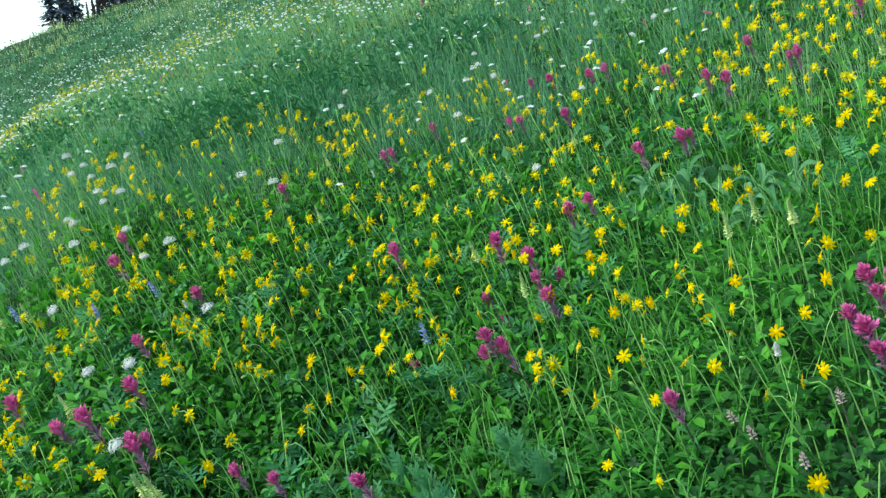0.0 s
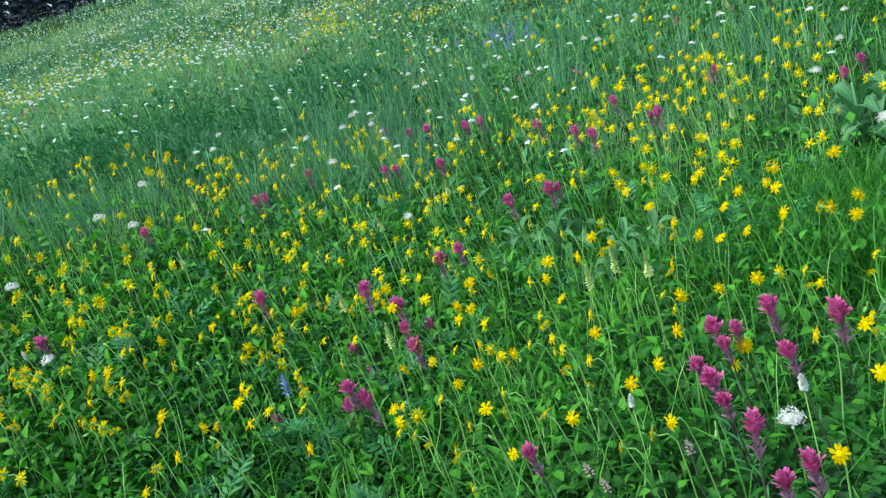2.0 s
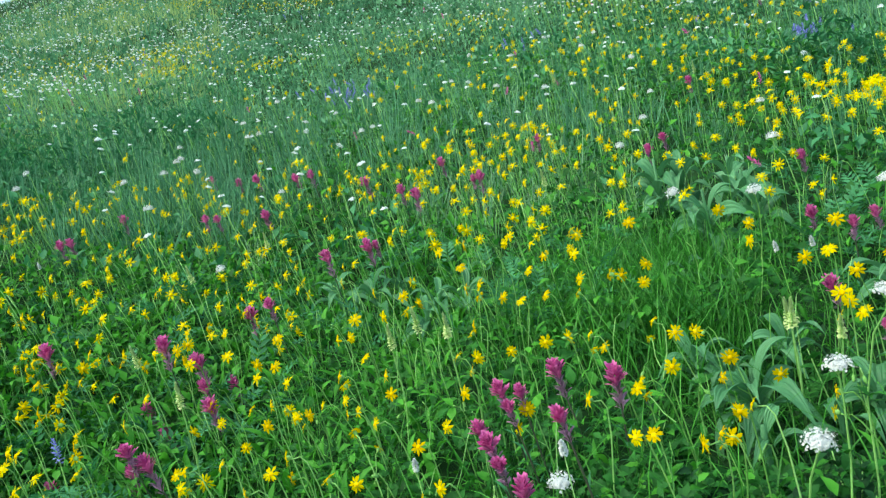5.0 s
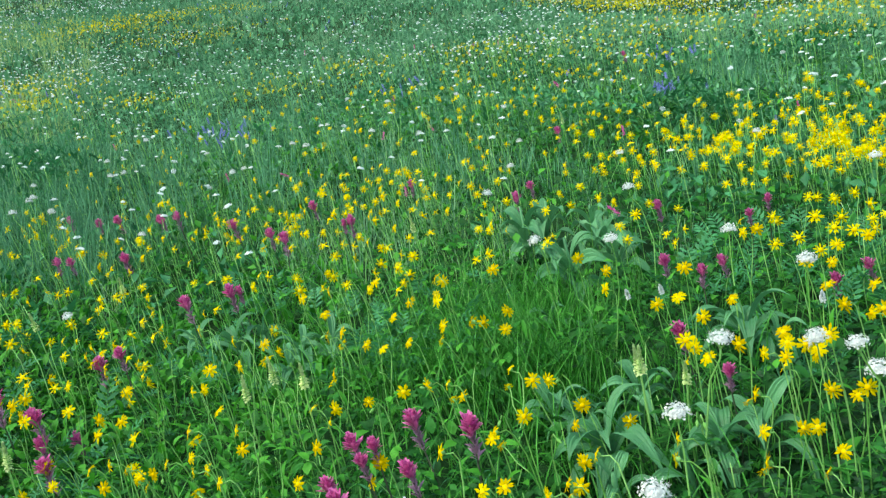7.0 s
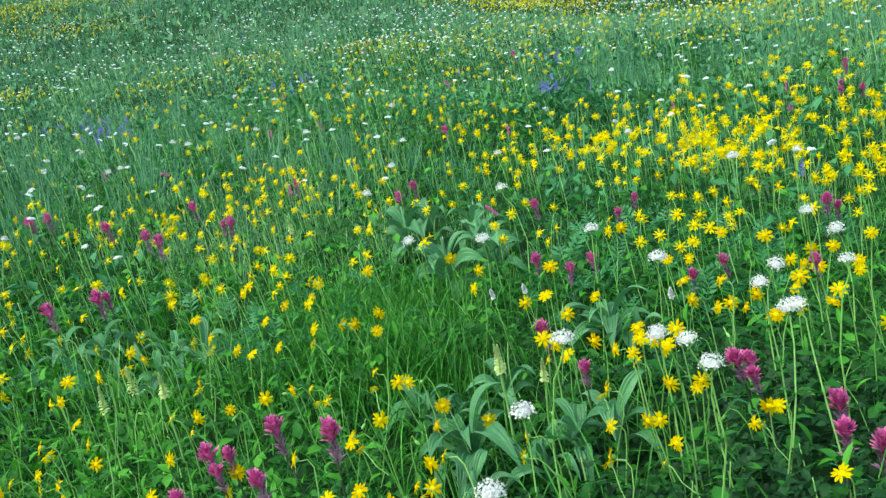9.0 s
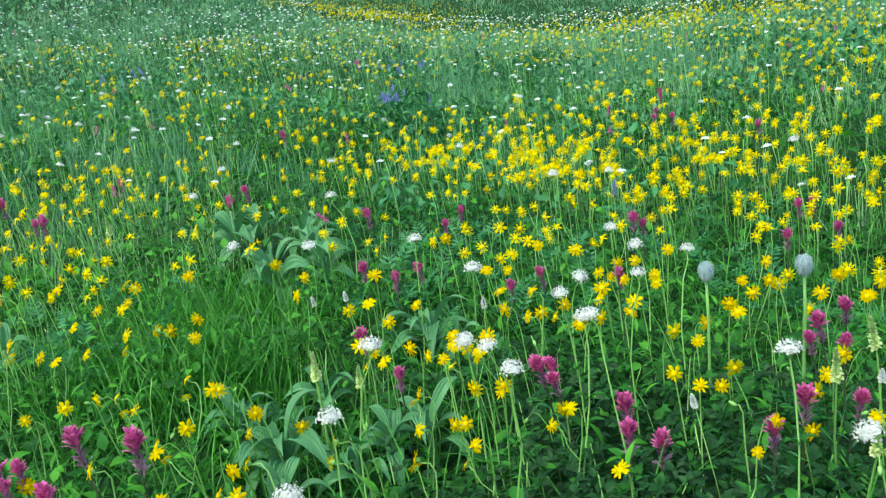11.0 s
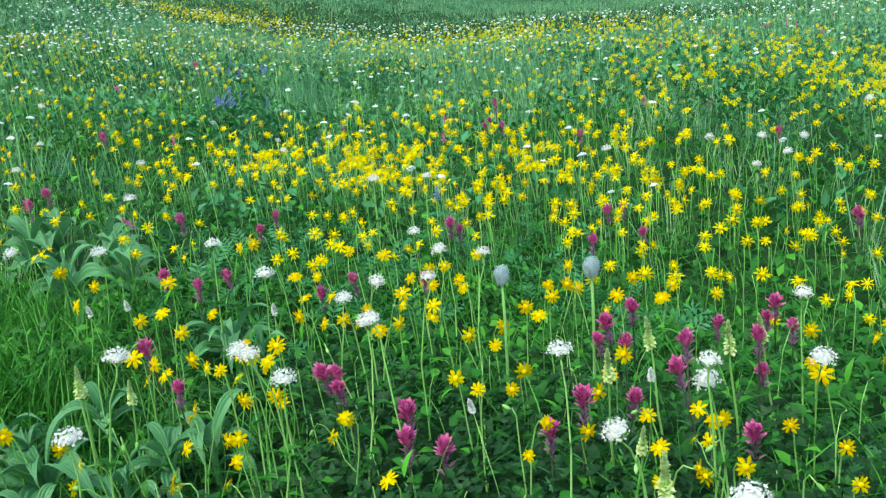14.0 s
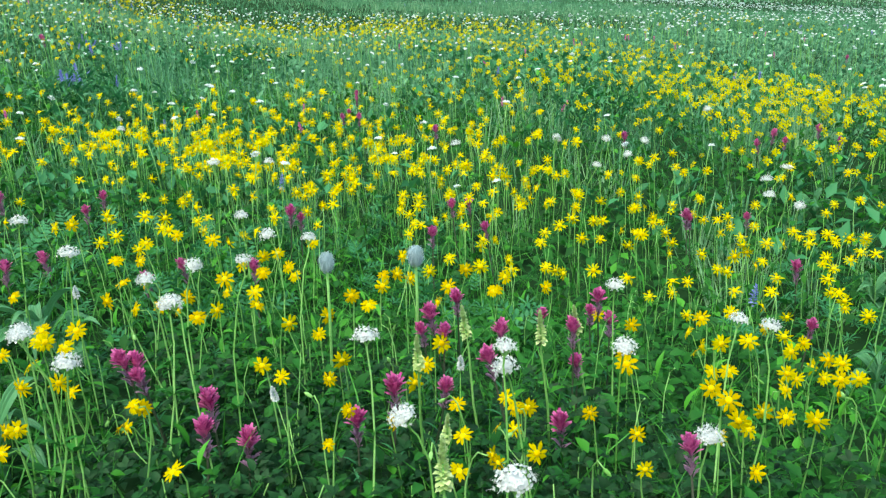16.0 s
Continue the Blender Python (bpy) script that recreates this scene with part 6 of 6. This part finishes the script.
mass("magenta_flower_drift", [heads(BRUSH, px, py, ph, (0.8, 1.15), nod=0.0)], M_MAGENTA, "magenta paintbrush spikes scattered farther off", "wildflowers")
bx, by = spread_over(420, 6, 24, lambda x, y: 0.9 * (field(x, y, 0.6, 5.1) > 0.62))
LUPINE_GROUPS = [(1.71, 6.99), (1.76, 6.6), (4.56, 4.79), (5.65, 5.96), (4.68, 4.79), (5.76, 5.99), (3.47, 7.2), (4.58, 4.65), (-0.03, 12.08), (2.04, 13.97), (1.72, 7.46), (1.82, 6.87)]
bx = np.r_[bx, np.concatenate([rng.normal(q[0], 0.02 * math.hypot(*q), 5) for q in LUPINE_GROUPS])]
by = np.r_[by, np.concatenate([rng.normal(q[1], 0.02 * math.hypot(*q), 5) for q in LUPINE_GROUPS])]
bh = rng.uniform(0.3, 0.38, len(bx))
mass("blue_flower_drift", [heads(BRUSH, bx, by, bh, (0.8, 1.2), nod=0.0)], M_LILAC, "blue lupine spikes scattered over the upper meadow", "wildflowers")
near_v = np.hypot(vx, vy) < 11
mass("flower_stems", [stalks(yx, yy, yh * 0.99), stalks(wx, wy, wh * 0.98), stalks(px, py, ph * 0.95), stalks(vx[near_v], vy[near_v], vh[near_v] * 0.97)], M_STEM_FAR, "pale green stems of the farther meadow flowers", "stems")
# slender bare stalks that stand up through the leaves everywhere
sx, sy = sector(1900, 2.2, 8.0)
tx, ty = sector(480, 1.8, 4.5, -38, 35)
vx2, vy2 = sector(900, 3.6, 8.0, -38, 36)
sx, sy = np.r_[sx, tx, vx2], np.r_[sy, ty, vy2]
n = len(sx)
mass("bare_stalks", [(*BENT, lifted(sx, sy, np.zeros(n)), turns(rng.normal(3.3, 0.9, n), np.full(n, math.pi / 2) + rng.normal(0, 0.24, n), rng.normal(0, 0.5, n), ALIGN_HALF), np.c_[rng.uniform(0.18, 0.34, n), np.full((n, 2), 0.24)])], M_STEM_FAR, "thin pale stalks and grass culms without flowers", "stems")

# ---- conifers on the skyline ----


def conifer(h):
    root = tagged(new("conifer"), "dark narrow conifer standing on the meadow's skyline", "tree", "skyline conifers")
    part("trunk", Shape().add(*tube([(0, 0, -0.4), (0.03, 0, 0.4 * h), (0, 0.02, 0.8 * h), (0, 0, h)], [0.11, 0.08, 0.04, 0.01], 7)), M_BARK, root)
    crown = Shape()
    tiers = int(h * 5)
    for i in range(tiers):
        t = (i + random.random()) / tiers
        z = h * (0.04 + 0.96 * t)
        reach = 0.085 * h * (1 - t) ** 0.75 + 0.06
        for k in range(6):
            if random.random() < 0.15:
                continue
            ln = reach * random.uniform(0.5, 1.25)
            yaw = k * 60 + i * 37 + random.uniform(-22, 22)
            bough = turn(0, 0, z, yaw, random.uniform(-32, -4))
            crown.add(*tube([(0, 0, 0), (ln, 0, -0.08 * ln)], [0.012, 0.004], 3), bough)
            for j in range(3):
                q = 0.3 + 0.28 * j
                sp = ln * (0.5 - 0.34 * q) * random.uniform(0.8, 1.3)
                for sd in (-1, 1):
                    crown.add([(0, -0.02, 0), (sp * 0.6, -0.09, -0.04), (sp, 0, -0.14 * sp), (sp * 0.6, 0.09, -0.04), (0, 0.02, 0)], [(0, 1, 2, 3, 4)], bough @ turn(ln * q, 0, 0, sd * random.uniform(30, 60), random.uniform(-25, 5)))
    tagged(part("crown", crown, M_HAZED_NEEDLE, root), kind="stuff")
    return root


random.seed(5)
trees = [conifer(h) for h in (8.5, 7.0, 9.5, 5.0)]
spots = [[] for _ in trees]
for i, (az, r) in enumerate([(-24.7, 45), (-24.1, 43), (-23.8, 47), (-20.9, 46), (-20.1, 43), (-19.6, 45), (-18.9, 48), (-18.2, 44), (-17.2, 46), (-16.2, 44), (-15.2, 46), (-14.0, 45), (-23.4, 45), (-21.3, 45), (-20.6, 49), (-20.0, 51), (-18.6, 47), (-17.8, 45), (-16.7, 48), (-15.6, 49), (-14.6, 47), (-19.2, 50), (-18.2, 52), (-17.6, 50), (-12.8, 46), (-11.4, 47), (-10.2, 46)] + [(-21.1 + 0.75 * k, 53 + 2 * (k % 2)) for k in range(12)]):
    x, y = r * math.sin(radians(az)), r * math.cos(radians(az))
    s = random.uniform(0.85, 1.15)
    spots[i % 4].append(pose(x, y, float(ground(x, y)) - 0.1, 0, 0, random.uniform(0, 360)) @ Matrix.Diagonal((s, s, s, 1)))
trees.append(conifer(1.5))
spots.append([])
for az, size in ((-23.0, 0.35), (-22.6, 0.5), (-22.25, 0.65), (-21.95, 0.9), (-21.65, 1.2)):
    x, y = 42 * math.sin(radians(az)), 42 * math.cos(radians(az))
    spots[-1].append(pose(x, y, float(ground(x, y)) - 0.02, 0, 0, 90 * size) @ Matrix.Diagonal((1.4 * size, 1.4 * size, size, 1)))
for ob, ms in zip(trees, spots):
    for m in ms[1:]:
        copy_thing(ob, m)
    ob.matrix_basis = ms[0]
